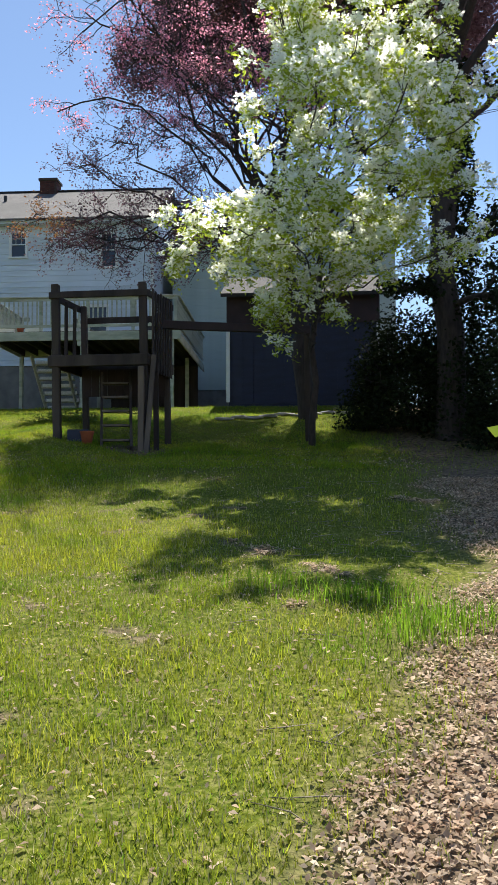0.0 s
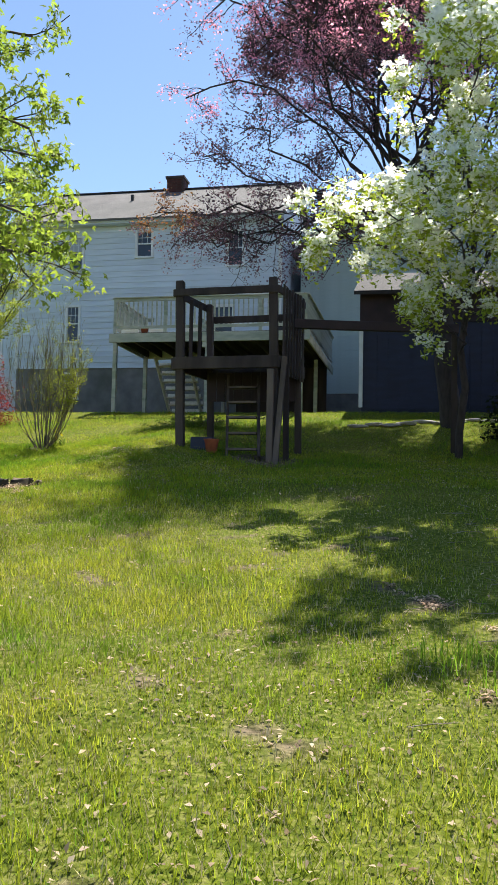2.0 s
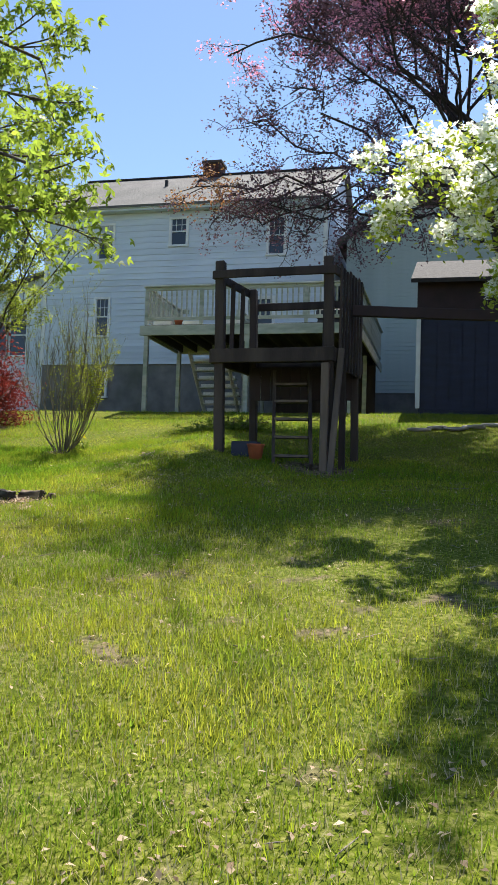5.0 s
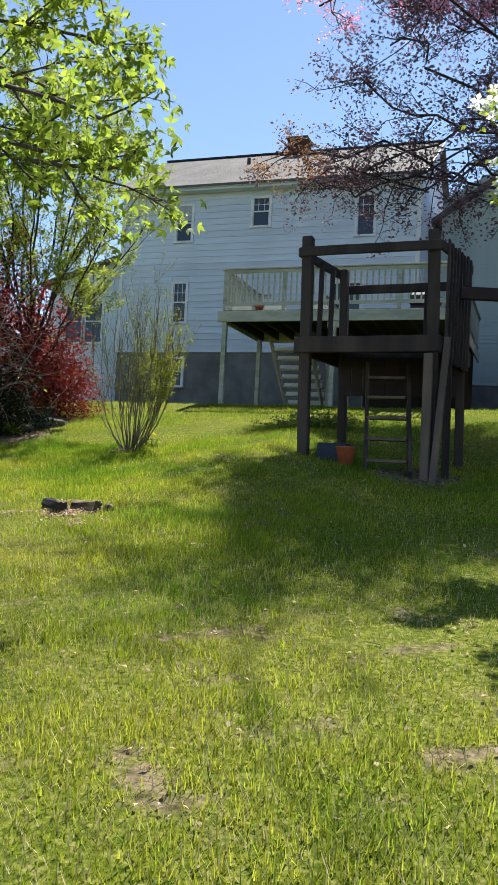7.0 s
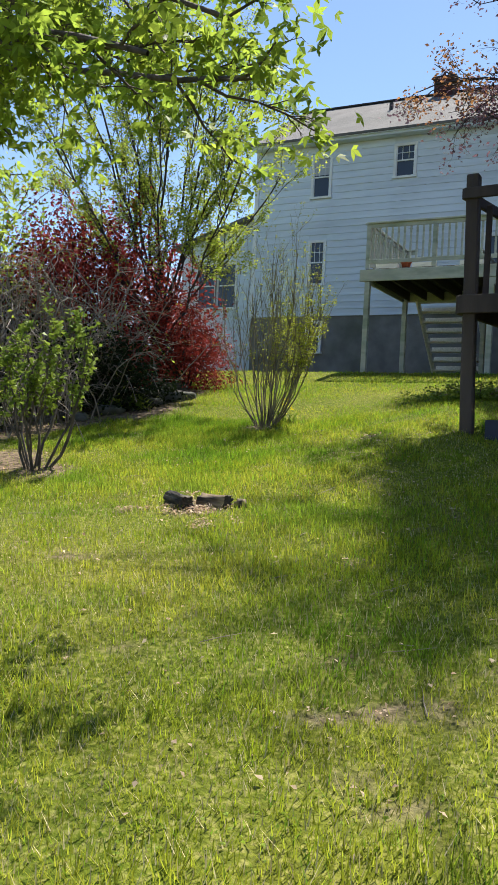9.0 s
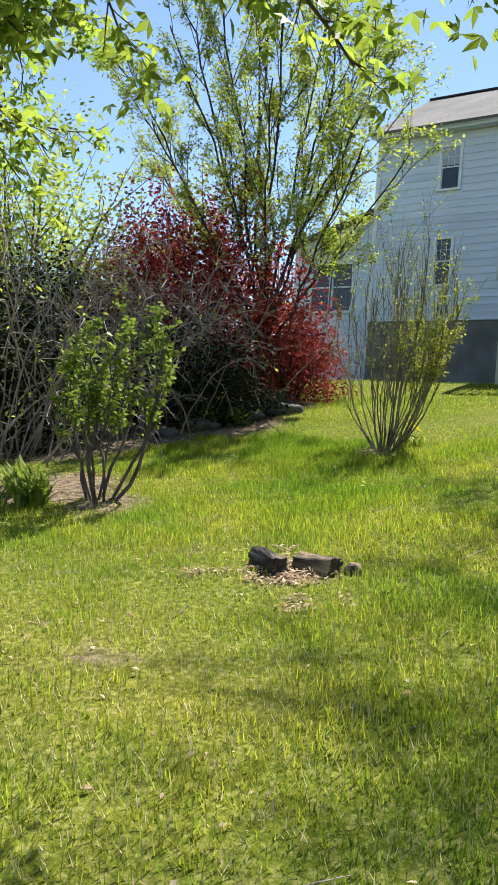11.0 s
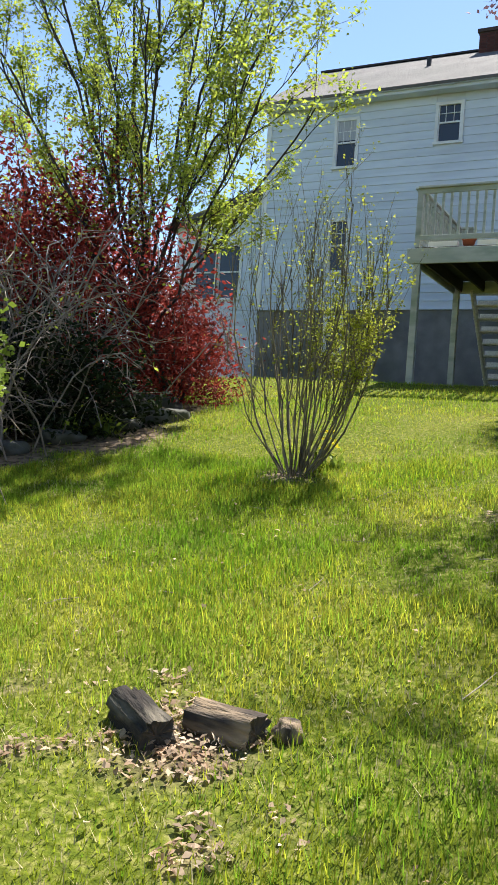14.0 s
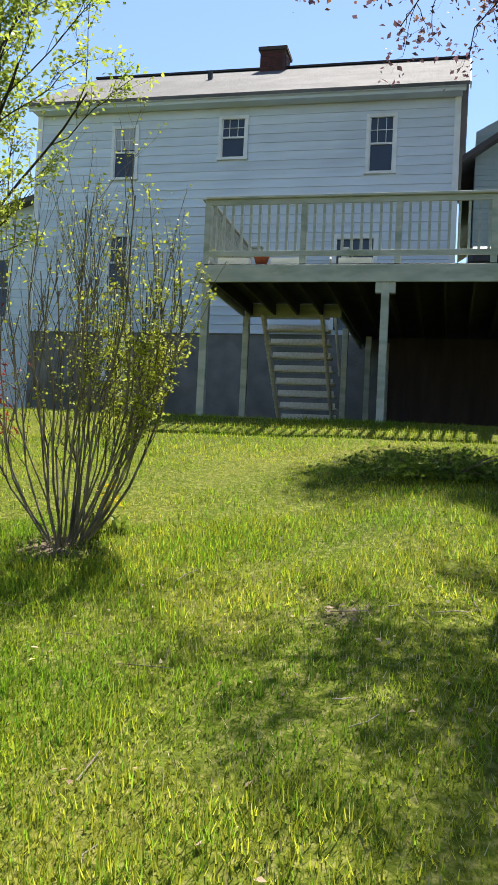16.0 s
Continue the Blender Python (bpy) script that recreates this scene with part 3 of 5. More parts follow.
nb = thing("neighbour_house", "pale green sided gabled house behind the garage", "house")
NX0, NX1, NY, NE, NP, NPX = -3.95, 4.5, 2.0, 7.3, 10.1, 0.93
part("wall", boxes((NX0, NX1, NY, NY + 0.2, 1.45, NE)), M_PALE, nb)
part("base", boxes((NX0 + 0.02, NX1 - 0.02, NY + 0.02, NY + 0.25, -0.4, 1.449)), M_FOUND, nb)
part("side_wall", boxes((NX0, NX0 + 0.2, NY + 0.2, 11, -0.4, NE), (NX1 - 0.2, NX1, NY + 0.2, 11, -0.4, NE), (NX0 + 0.2, NX1 - 0.2, 10.8, 11, -0.4, NE)), M_PALE, nb)
bm = bmesh.new()
vs = [bm.verts.new((x, y, z)) for y in (NY, NY + 0.2) for x, z in ((NX0, NE), (NX1, NE), (NPX, NP - 0.1))]
bm.faces.new(vs[:3]), bm.faces.new(vs[3:][::-1])
part("gable", bm, M_PALE, nb)
siding(nb, M_PALE, NX0, NX1, NY, 1.45, NE, 0.13, [], 0.018)
bm = bmesh.new()
for xa in (NX0 - 0.3, NX1 + 0.3):
    za = NP - abs(xa - NPX) * (NP - NE) / 4.2
    vs = [bm.verts.new(p) for p in ((xa, NY - 0.3, za), (NPX, NY - 0.3, NP), (NPX, 11.3, NP), (xa, 11.3, za), (xa, NY - 0.3, za - 0.15), (NPX, NY - 0.3, NP - 0.15), (NPX, 11.3, NP - 0.15), (xa, 11.3, za - 0.15))]
    for f in ((0, 1, 2, 3), (7, 6, 5, 4), (0, 4, 5, 1), (2, 6, 7, 3), (3, 7, 4, 0)):
        bm.faces.new([vs[i] for i in f])
part("roof", bm, M_SHINGLE, nb)

# ---- play tower ----
tower = thing("play_tower", "dark weathered timber play tower with a railed platform in shade", "play tower")
FL, FR, BR, BL = (-3.91, -13.7), (-2.14, -13.8), (-1.9, -12.55), (-3.65, -12.45)
PZ = 0.17
for (x, y), top in ((FL, 1.62), (FR, 1.6), (BR, 1.58), (BL, 1.45)):
    part("post", beam((x + 0.05, y, hz(x, y) - 0.2), (x - 0.03, y, top), 0.15 if y < -13 else 0.12, 0.15, 0.015, wob=0.006), M_TIMBER, tower)


def side(a, b, z, w=0.05, d=0.15, ext=0.1, off=0.0, mat=None, name="rail", par=None):
    a, b = Vector((*a, z)), Vector((*b, z))
    t = (b - a).normalized()
    n = Vector((t.y, -t.x, 0)) * off
    return part(name, beam(a - t * ext + n, b + t * ext + n, w, d, 0.008, wob=0.004), mat or M_TIMBER, par or tower)


for a, b in ((FL, FR), (FR, BR), (BL, FL)):
    side(a, b, 1.38, off=0.1, d=0.13)
for a, b in ((FL, FR), (FR, BR), (BR, BL), (BL, FL)):
    side(a, b, PZ - 0.1, off=0.1, d=0.22, w=0.06, name="platform_beam")
side(BL, BR, 1.16, d=0.13, off=-0.1)
side(BL, BR, PZ + 0.1, d=0.16, off=-0.1, name="kick_board")
for i in range(12):
    t = i / 12
    a = Vector((*FL, PZ)).lerp(Vector((*BL, PZ)), t)
    b = Vector((*FR, PZ)).lerp(Vector((*BR, PZ)), t)
    part("floor_plank", beam(a + Vector((-0.05, 0, 0)), b + Vector((0.05, 0, 0)), 0.095, 0.035, 0.0), M_TIMBER, tower)
for i in (0.33, 0.62):
    p = Vector((*FL, 0)).lerp(Vector((*BL, 0)), i)
    part("slat", beam((p.x, p.y, PZ), (p.x, p.y, 1.36), 0.07, 0.04), M_TIMBER, tower)
p = Vector((*BL, 0)).lerp(Vector((*BR, 0)), 0.72)
part("slat", beam((p.x, p.y, PZ), (p.x, p.y, 1.16), 0.11, 0.04), M_TIMBER, tower)
for i in range(8):
    p = Vector((*FR, 0)).lerp(Vector((*BR, 0)), 0.1 + i * 0.12)
    part("side_board", beam((p.x + 0.13, p.y, PZ - 0.3), (p.x + 0.13, p.y, 1.5 - 0.02 * (i % 3)), 0.03, 0.14, 0.004), M_TIMBER, tower)
for i in range(10):
    p = Vector((*BL, 0)).lerp(Vector((*BR, 0)), 0.05 + i * 0.1)
    part("skirt_board", beam((p.x, p.y - 0.12, -0.5), (p.x, p.y - 0.12, PZ - 0.1), 0.165, 0.025, 0.004), M_MAROON, tower)
# a grey lower post bolted on the front corner, and the slanting leg beside it
part("brace_post", beam((FR[0] - 0.02, FR[1] - 0.16, hz(FR[0], FR[1] - 0.16) - 0.1), (FR[0] - 0.03, FR[1] - 0.12, PZ - 0.24), 0.12, 0.1, 0.01), M_TIMBER_L, tower, "grey weathered lower post")
part("slanting_leg", beam((FR[0] + 0.1, FR[1] - 0.3, hz(FR[0], FR[1] - 0.3) - 0.08), (FR[0] + 0.19, FR[1] + 0.02, PZ), 0.09, 0.07), M_TIMBER_L, tower, "grey slanting leg")
part("corner_brace", beam((FR[0] + 0.2, FR[1] + 0.3, hz(-1.9, -13.5) - 0.08), (FR[0] + 0.18, FR[1] + 0.3, PZ - 0.1), 0.1, 0.08), M_TIMBER, tower)
SA, SB_, RUN = (-3.15, -13.0, -0.1), (-2.92, -14.0), 0.58
foot_z = hz(-2.7, -14.0) - 0.03
steps = part("steps", beam(SA, (*SB_, foot_z), 0.05, 0.19), M_TIMBER, tower, "dark timber steps")
part("step_rail", beam((SA[0] + RUN, SA[1], SA[2]), (SB_[0] + RUN, SB_[1], foot_z), 0.05, 0.19), M_TIMBER, steps)
for i in range(5):
    t = 0.14 + i * 0.19
    a = Vector(SA).lerp(Vector((*SB_, foot_z)), t)
    part("step", boxes((a.x + 0.026, a.x + RUN - 0.026, a.y - 0.11, a.y + 0.1, a.z, a.z + 0.04), bevel=0.004), M_TIMBER_L, steps, "grey step board")
swing = part("swing_beam", beam((-1.85, -13.3, 0.86), (1.1, -12.95, 0.78), 0.1, 0.17, 0.01, wob=0.006), M_MAROON, tower, "reddish-brown swing beam")
part("swing_leg", beam((1.03, -12.85, 0.75), (1.05, -12.2, hz(1.05, -12.2) - 0.1), 0.11, 0.11), M_TIMBER, tower)

# ---- plants ----
def norm(v):
    return v / np.maximum(np.linalg.norm(v, axis=-1, keepdims=True), 1e-9)


def grow(p, d, length, r, level, spec, out, tips, rng):
    """One branch and all that springs from it. spec: kids a level, ratio, spread, wander, lift, steps."""
    steps = spec["steps"] if level < len(spec["kids"]) else 3
    pts = [np.array(p, float)]
    d = norm(np.array(d, float))
    for i in range(steps):
        d = norm(d + rng.normal(0, spec["wander"], 3) + np.array([0, 0, spec["lift"]]))
        pts.append(pts[-1] + d * length / steps)
    follow(np.array(pts), r, level, spec, out, tips, rng, length)


def follow(pts, r, level, spec, out, tips, rng, length):
    n = len(pts)
    last = level >= len(spec["kids"])
    out.append((pts, np.linspace(r, r * (0.25 if last else 0.45), n), level))
    if last:
        tips.append(pts[n // 3:])
        return
    for k in range(spec["kids"][level]):
        t = rng.uniform(spec["from"], 1.0) * (n - 1)
        i = min(int(t), n - 2)
        q = pts[i] + (pts[i + 1] - pts[i]) * (t - i)
        d = norm(pts[i + 1] - pts[i])
        side = norm(np.cross(d, rng.normal(0, 1, 3)) * np.array([1, 1, spec["flat"]]))
        a = spec["spread"] * rng.uniform(0.6, 1.2)
        grow(q, d * math.cos(a) + side * math.sin(a), min(length * spec["ratio"], spec.get("reach", 9.0) * 0.55 ** level) * rng.uniform(0.6, 1.15), r * 0.5 * (1 - 0.35 * t / n), level + 1, spec, out, tips, rng)


def tubes(name, lines, mat, parent, label="", kind=""):
    V, Fc, base = [], [], 0
    for pts, rad, level in lines:
        k = 8 if level == 0 else 5 if level == 1 else 3
        d = norm(np.gradient(pts, axis=0))
        ref = np.array([0, 0, 1.0]) if abs(d[0][2]) < 0.8 else np.array([1.0, 0, 0])
        s = norm(np.cross(d, ref))
        u = np.cross(s, d)
        a = np.arange(k) * 2 * math.pi / k
        ring = pts[:, None] + rad[:, None, None] * (np.cos(a)[None, :, None] * s[:, None] + np.sin(a)[None, :, None] * u[:, None])
        V.append(ring.reshape(-1, 3))
        i, j = np.meshgrid(np.arange(len(pts) - 1), np.arange(k), indexing="ij")
        i, j = i.ravel(), j.ravel()
        j2 = (j + 1) % k
        Fc.append(base + np.stack([i * k + j, i * k + j2, (i + 1) * k + j2, (i + 1) * k + j], 1))
        base += len(pts) * k
    return arrays_mesh(name, np.concatenate(V), np.concatenate(Fc), [mat], parent=parent, label=label, kind=kind, smooth=True)


def leaf_quads(points, size, rng, up=0.5, droop=0.0, aspect=0.5, lobes=1, fold=0.25, vary=0.35):
    """Folded leaf blades at the points, each with one or three lobes."""
    P = np.asarray(points)
    n = len(P)
    axis = rng.normal(0, 1, (n, 3))
    axis[:, 2] = axis[:, 2] * 0.5 - droop
    axis = norm(axis)
    nn = rng.normal(0, 1, (n, 3))
    nn[:, 2] += up * 2
    side = norm(np.cross(axis, nn))
    nn = np.cross(side, axis)
    s = size * (1 + rng.uniform(-vary, vary, (n, 1)))
    V = []
    for a in ((0,) if lobes == 1 else (-0.95, 0, 0.95)):
        f = axis * math.cos(a) + side * math.sin(a)
        w = -axis * math.sin(a) + side * math.cos(a)
        l = s * (1.0 if a == 0 else 0.8)
        V.append(np.stack([P, P + f * l * 0.45 + w * l * aspect / 2 + nn * l * fold * 0.3, P + f * l - nn * l * fold * 0.4, P + f * l * 0.45 - w * l * aspect / 2 + nn * l * fold * 0.3], 1))
    V = np.concatenate(V)
    return V.reshape(-1, 3)


def flower_quads(points, size, rng):
    P = np.asarray(points)
    n = len(P)
    nn = rng.normal(0, 0.5, (n, 3))
    nn[:, 2] += 1
    nn = norm(nn)
    a = norm(np.cross(nn, rng.normal(0, 1, (n, 3))))
    b = np.cross(nn, a)
    V = []
    s = size * rng.uniform(0.75, 1.2, (n, 1))
    for f, w in ((a, b), (b, -a), (-a, -b), (-b, a)):
        V.append(np.stack([P, P + f * s * 0.55 + w * s * 0.36 + nn * s * 0.12, P + f * s + nn * s * 0.2, P + f * s * 0.55 - w * s * 0.36 + nn * s * 0.12], 1))
    return np.concatenate(V).reshape(-1, 3)


def leaves(name, quads, mat, parent, label="", kind="stuff", index=None):
    n = len(quads) // 4
    mats = mat if isinstance(mat, list) else [mat]
    return arrays_mesh(name, quads, np.arange(n * 4).reshape(n, 4), mats, index, parent=parent, label=label, kind=kind)


def tip_points(tips, per, jitter, rng):
    out = []
    for pts in tips:
        k = rng.poisson(per)
        t = rng.uniform(0, len(pts) - 1.001, k)
        i = t.astype(int)
        out.append(pts[i] + (pts[i + 1] - pts[i]) * (t - i)[:, None] + rng.normal(0, jitter, (k, 3)))
    return np.concatenate(out)


def bow(a, b, sag, rng, n=8, rough=0.06):
    a, b = np.array(a, float), np.array(b, float)
    t = np.linspace(0, 1, n)[:, None]
    L = np.linalg.norm(b - a)
    p = a + (b - a) * t + np.array([0, 0, 1.0]) * sag * L * 4 * t * (1 - t)
    w = np.cumsum(rng.normal(0, rough * L / n, (n, 3)), axis=0)
    return p + (w - t * w[-1]) * 1.0


def tree(name, label, base, trunk_top, r, targets, spec, bark, rng, sag=0.08, rough=0.1, category="tree", limb_r=0.4):
    """A trunk that forks into limbs bound for the targets. Returns the thing and the tips limb by limb."""
    e = thing(name, label, category, base)
    inv = -np.array(base, float)
    b0 = np.array(base, float) - [0, 0, 0.25]
    trunk = bow(b0, trunk_top, 0.02, rng, 9, 0.12)
    tubes("trunk", [(trunk + inv, np.linspace(r * 1.25, r * 0.65, 9), 0)], bark, e)
    tips = []
    for k, (frac, tgt) in enumerate(targets):
        i = frac * 8
        a = trunk[int(min(i, 7))] + (trunk[int(min(i, 7)) + 1] - trunk[int(min(i, 7))]) * (i - int(min(i, 7)))
        pts = bow(a, tgt, sag * rng.uniform(0.3, 1.5), rng, 11, rough)
        out, tp = [], []
        L = np.linalg.norm(pts[-1] - pts[0])
        follow(pts, r * limb_r * (0.7 + 0.08 * L), 0, spec, out, tp, rng, L)
        tubes("limb", [(q + inv, w, min(l + 1, 2)) for q, w, l in out], bark, e)
        tips.append(tp)
    return e, tips, inv


# flowering dogwood
rng = np.random.default_rng(11)
bx, by = 1.12, -12.75
spec = dict(kids=[8, 5, 3], ratio=0.42, spread=0.85, wander=0.18, lift=0.04, steps=4, flat=0.22, reach=0.62, **{"from": 0.55})
T = [(0.9, (0.94, -17.0, 3.75)), (0.95, (1.6, -16.0, 4.5)), (0.95, (2.2, -17.5, 3.8)), (0.85, (1.56, -18.0, 2.9)), (0.85, (0.9, -16.5, 3.35)), (0.9, (2.34, -16.0, 3.9)), (0.95, (3.0, -17.0, 3.95)), (1.0, (3.8, -16.0, 4.6)),
     (0.8, (2.8, -18.3, 2.7)), (0.85, (3.65, -17.5, 3.2)), (0.8, (1.86, -17.0, 2.9)), (0.75, (2.6, -17.5, 2.75)), (0.8, (3.5, -16.5, 3.0)), (0.75, (3.8, -18.0, 2.4)),
     (0.5, (-0.34, -17.0, 1.14)), (0.55, (-0.2, -16.2, 1.7)), (0.5, (0.43, -17.5, 1.1)), (0.55, (0.9, -17.5, 1.4)), (0.5, (1.34, -17.5, 1.0)), (0.55, (1.58, -18.0, 1.3)), 
     (0.55, (2.15, -16.5, 1.5)), (0.65, (2.53, -18.0, 1.8)), (0.55, (2.7, -16.0, 1.85)), (0.65, (3.24, -17.0, 2.1)), (0.5, (3.16, -16.2, 1.5)), (0.6, (3.76, -17.0, 1.8)), (0.5, (3.9, -16.0, 1.3)),
     (0.42, (0.56, -16.3, 0.75)), (0.42, (1.8, -16.0, 0.7)), (0.36, (0.95, -15.9, 0.15)), (0.45, (2.6, -16.5, 0.9)), (1.0, (1.2, -15.0, 5.4)), (1.0, (0.75, -16.3, 5.8)), (1.0, (0.8, -17.1, 5.8)), (1.0, (0.9, -16.2, 5.9)), (1.0, (1.7, -17.6, 5.8)), (1.0, (2.6, -14.6, 5.8)), (1.0, (2.0, -16.4, 5.2)), (1.0, (3.4, -16.6, 5.0)), (0.9, (4.5, -15.0, 4.0)), (0.9, (1.3, -16.8, 4.4))]
T = [(k, (x - 0.42, y - 0.5, z + 0.12 + 0.07 * z)) for k, (x, y, z) in T]
dog, tips, inv = tree("dogwood_tree", "flowering dogwood tree covered in white bracts and yellow-green young leaves", (bx, by, hz(bx, by)), (1.15, -14.6, 3.3), 0.06, T, spec, M_BARK_DARK, rng, sag=0.07, limb_r=0.3, rough=0.2)
alltips = [t for tp in tips for t in tp]
P = tip_points(alltips, 2.3, 0.05, rng) + inv
P[:, 2] += 0.03
leaves("blossom", flower_quads(P, 0.07, rng), M_PETAL, dog, "white four-petalled bracts")
P = tip_points(alltips, 4.6, 0.09, rng) + inv
P[:, 2] -= 0.05
leaves("foliage", leaf_quads(P, 0.08, rng, up=0.5, droop=0.3), M_LEAF_DOG, dog)

# purple-leaved tree behind the play tower
rng = np.random.default_rng(5)
bx, by = 1.15, -9.7
spec = dict(kids=[11, 6, 4], ratio=0.36, spread=0.95, wander=0.36, lift=0.02, steps=5, flat=0.3, reach=1.25, **{"from": 0.3})
# the limbs above z 8.5 are out of view, added to shade the lawn
T = [(0.75, (-4.5, -11.3, 3.7)), (0.85, (-3.9, -11.8, 5.6)), (0.95, (-3.0, -13.2, 6.5)), (0.8, (-2.6, -12.4, 4.6)), (0.7, (-3.2, -12.2, 3.0)), (1.0, (-1.2, -12.4, 7.4)), (1.0, (1.2, -12.2, 8.2)),
     (0.85, (3.6, -11.6, 6.6)), (1.0, (-1.4, -9.2, 8.0)), (0.9, (-3.2, -9.6, 6.6)), (1.0, (2.6, -8.6, 7.8)), (0.7, (-1.4, -12.6, 3.4)), (0.9, (-0.6, -13.6, 5.6)), (0.95, (-2.4, -13.9, 7.6)), (0.8, (0.8, -14.0, 6.4)), (0.9, (-3.1, -12.6, 7.2)), (0.75, (-3.3, -11.7, 2.9)), (0.7, (-3.8, -11.3, 3.1)), (0.7, (-2.2, -12.6, 2.7)), (0.7, (-1.2, -12.9, 3.1)), (0.8, (-1.8, -11.6, 5.2)), (1.0, (-2.8, -12.0, 8.8)), (1.0, (-1.0, -13.5, 9.2)), (1.0, (1.0, -13.0, 9.6)), (1.0, (2.6, -11.2, 9.2)), (1.0, (0.2, -11.0, 9.6)), (1.0, (3.4, -13.2, 8.2)), (0.8, (-3.6, -11.4, 4.6)), (1.0, (3.8, -7.0, 10.6)), (1.0, (0.5, -6.0, 10.8)), (1.0, (-2.4, -6.6, 10.6)), (1.0, (4.2, -10.4, 10.8)), (1.0, (-3.6, -9.5, 9.1)), (1.0, (-2.5, -8.8, 9.7)), (1.0, (-3.0, -10.5, 9.5)), (1.0, (-1.6, -10.0, 10.3)), (1.0, (-0.4, -9.4, 10.4)), (1.0, (-2.0, -11.2, 9.9)), (1.0, (-3.7, -11.2, 9.0)), (1.0, (0.8, -10.4, 10.6))]
T = [(k, (x - 0.48, y - 0.35, z * 1.1 - 0.3)) for k, (x, y, z) in T]
pur, tips, inv = tree("purple_leaf_tree", "spreading tree with dark crooked limbs, purple buds and pink young leaves", (bx, by, hz(bx, by)), (0.35, -10.4, 4.6), 0.19, T, spec, M_BARK_DARK, rng, sag=0.1, limb_r=0.16, rough=0.5)
alltips = [t for tp in tips for t in tp]
P = tip_points(alltips, 5.5, 0.08, rng)
P = np.concatenate([P, tip_points([t for t in alltips if t[0][2] > 8.6], 1.5, 0.16, rng)])
u = rng.uniform(0, 1, len(P))
P = P[rng.uniform(0, 1, len(P)) > 0.8 * np.clip((P[:, 2] - 6.8) / 1.6, 0, 1)]
u = rng.uniform(0, 1, len(P))
pink = (P[:, 2] > 5.7) & (P[:, 0] < 1.6) & (fbm(P[:, 0], P[:, 2], 1.6, 4) > -0.4)
orange = (np.hypot(P[:, 0] + 4.8, P[:, 2] - 3.8) < 0.9)
mi = np.where(orange & (u < 0.8), 2, np.where(pink & (u < 0.85), 1, 0)).astype(np.int32)
leaves("foliage", leaf_quads(P + inv, 0.055, rng, up=0.3, droop=0.2, aspect=0.6), [M_PURPLE, M_PINK, M_ORANGE], pur, "purple and pink young leaves", index=mi)
# unseen leaf clusters, placed to shade the lawn and the garage front
c = np.stack([rng.uniform(-5.0, 6.5, 2100), rng.uniform(-10.4, -2.6, 2100), rng.uniform(10.6, 12.4, 2100)], 1)
c = c[(fbm(c[:, 0], c[:, 1], 0.55, 8) > -0.45 - 0.1 * c[:, 0]) & (c[:, 1] > -10.3 + 2.8 * np.clip((-2.5 - c[:, 0]) / 1.0, 0, 1))]
P = np.repeat(c, 75, axis=0) + rng.normal(0, 0.22, (len(c) * 75, 3))
leaves("crown", leaf_quads(P + inv, 0.10, rng, up=0.5, droop=0.2, aspect=0.7), M_PURPLE, pur, "unseen purple leaf layer added above the tree to cast shade")

# maple whose boughs hang in from the side
rng = np.random.default_rng(21)
bx, by = -8.9, -20.9
spec = dict(kids=[12, 6, 3], ratio=0.33, spread=0.7, wander=0.14, lift=0.0, steps=4, flat=0.5, reach=0.75, **{"from": 0.35})
T = [(0.7, (-4.2, -18.6, 3.4)), (0.65, (-3.8, -19.0, 2.8)), (0.75, (-4.6, -19.0, 4.2)), (0.7, (-3.9, -18.0, 3.7)), (0.55, (-5.0, -17.0, 2.2)), (0.55, (-5.4, -17.6, 1.7)), (0.6, (-4.3, -17.2, 2.5)), (0.5, (-5.6, -18.5, 1.4)), (0.45, (-3.3, -18.4, 0.75)), (0.5, (-3.6, -18.3, 1.2)), (0.5, (-3.5, -19.3, 0.55)), (0.6, (-3.7, -18.4, 2.3)), (0.5, (-4.4, -18.4, 1.1)), (0.6, (-4.6, -18.0, 2.6)), (0.75, (-5.0, -18.2, 4.6)), (0.5, (-4.5, -19.4, 0.9)),
     (0.5, (-7.1, -17.0, 0.9)), (0.55, (-6.9, -17.4, 1.7)), (0.9, (-8.0, -18.5, 7.5)), (0.9, (-6.0, -21.5, 7.2)), (0.8, (-10.5, -17.5, 6.0)), (0.8, (-11.5, -21.5, 5.5)), (0.42, (-5.9, -18.1, 0.75)), (0.6, (-7.9, -16.2, 2.2))]
T = [(k, (x - 0.55, y - 0.95, z - 0.22)) for k, (x, y, z) in T]
map_, tips, inv = tree("maple_tree", "maple tree with drooping boughs and bright fresh green leaves", (bx, by, hz(bx, by)), (-8.6, -20.4, 5.6), 0.2, T, spec, M_BARK, rng, sag=0.05, limb_r=0.17)
alltips = [t for tp in tips for t in tp]
P = tip_points(alltips, 2.9, 0.08, rng) + inv
leaves("foliage", leaf_quads(P, 0.085, rng, up=0.3, droop=0.7, aspect=0.42, lobes=3), M_LEAF_MAPLE, map_)

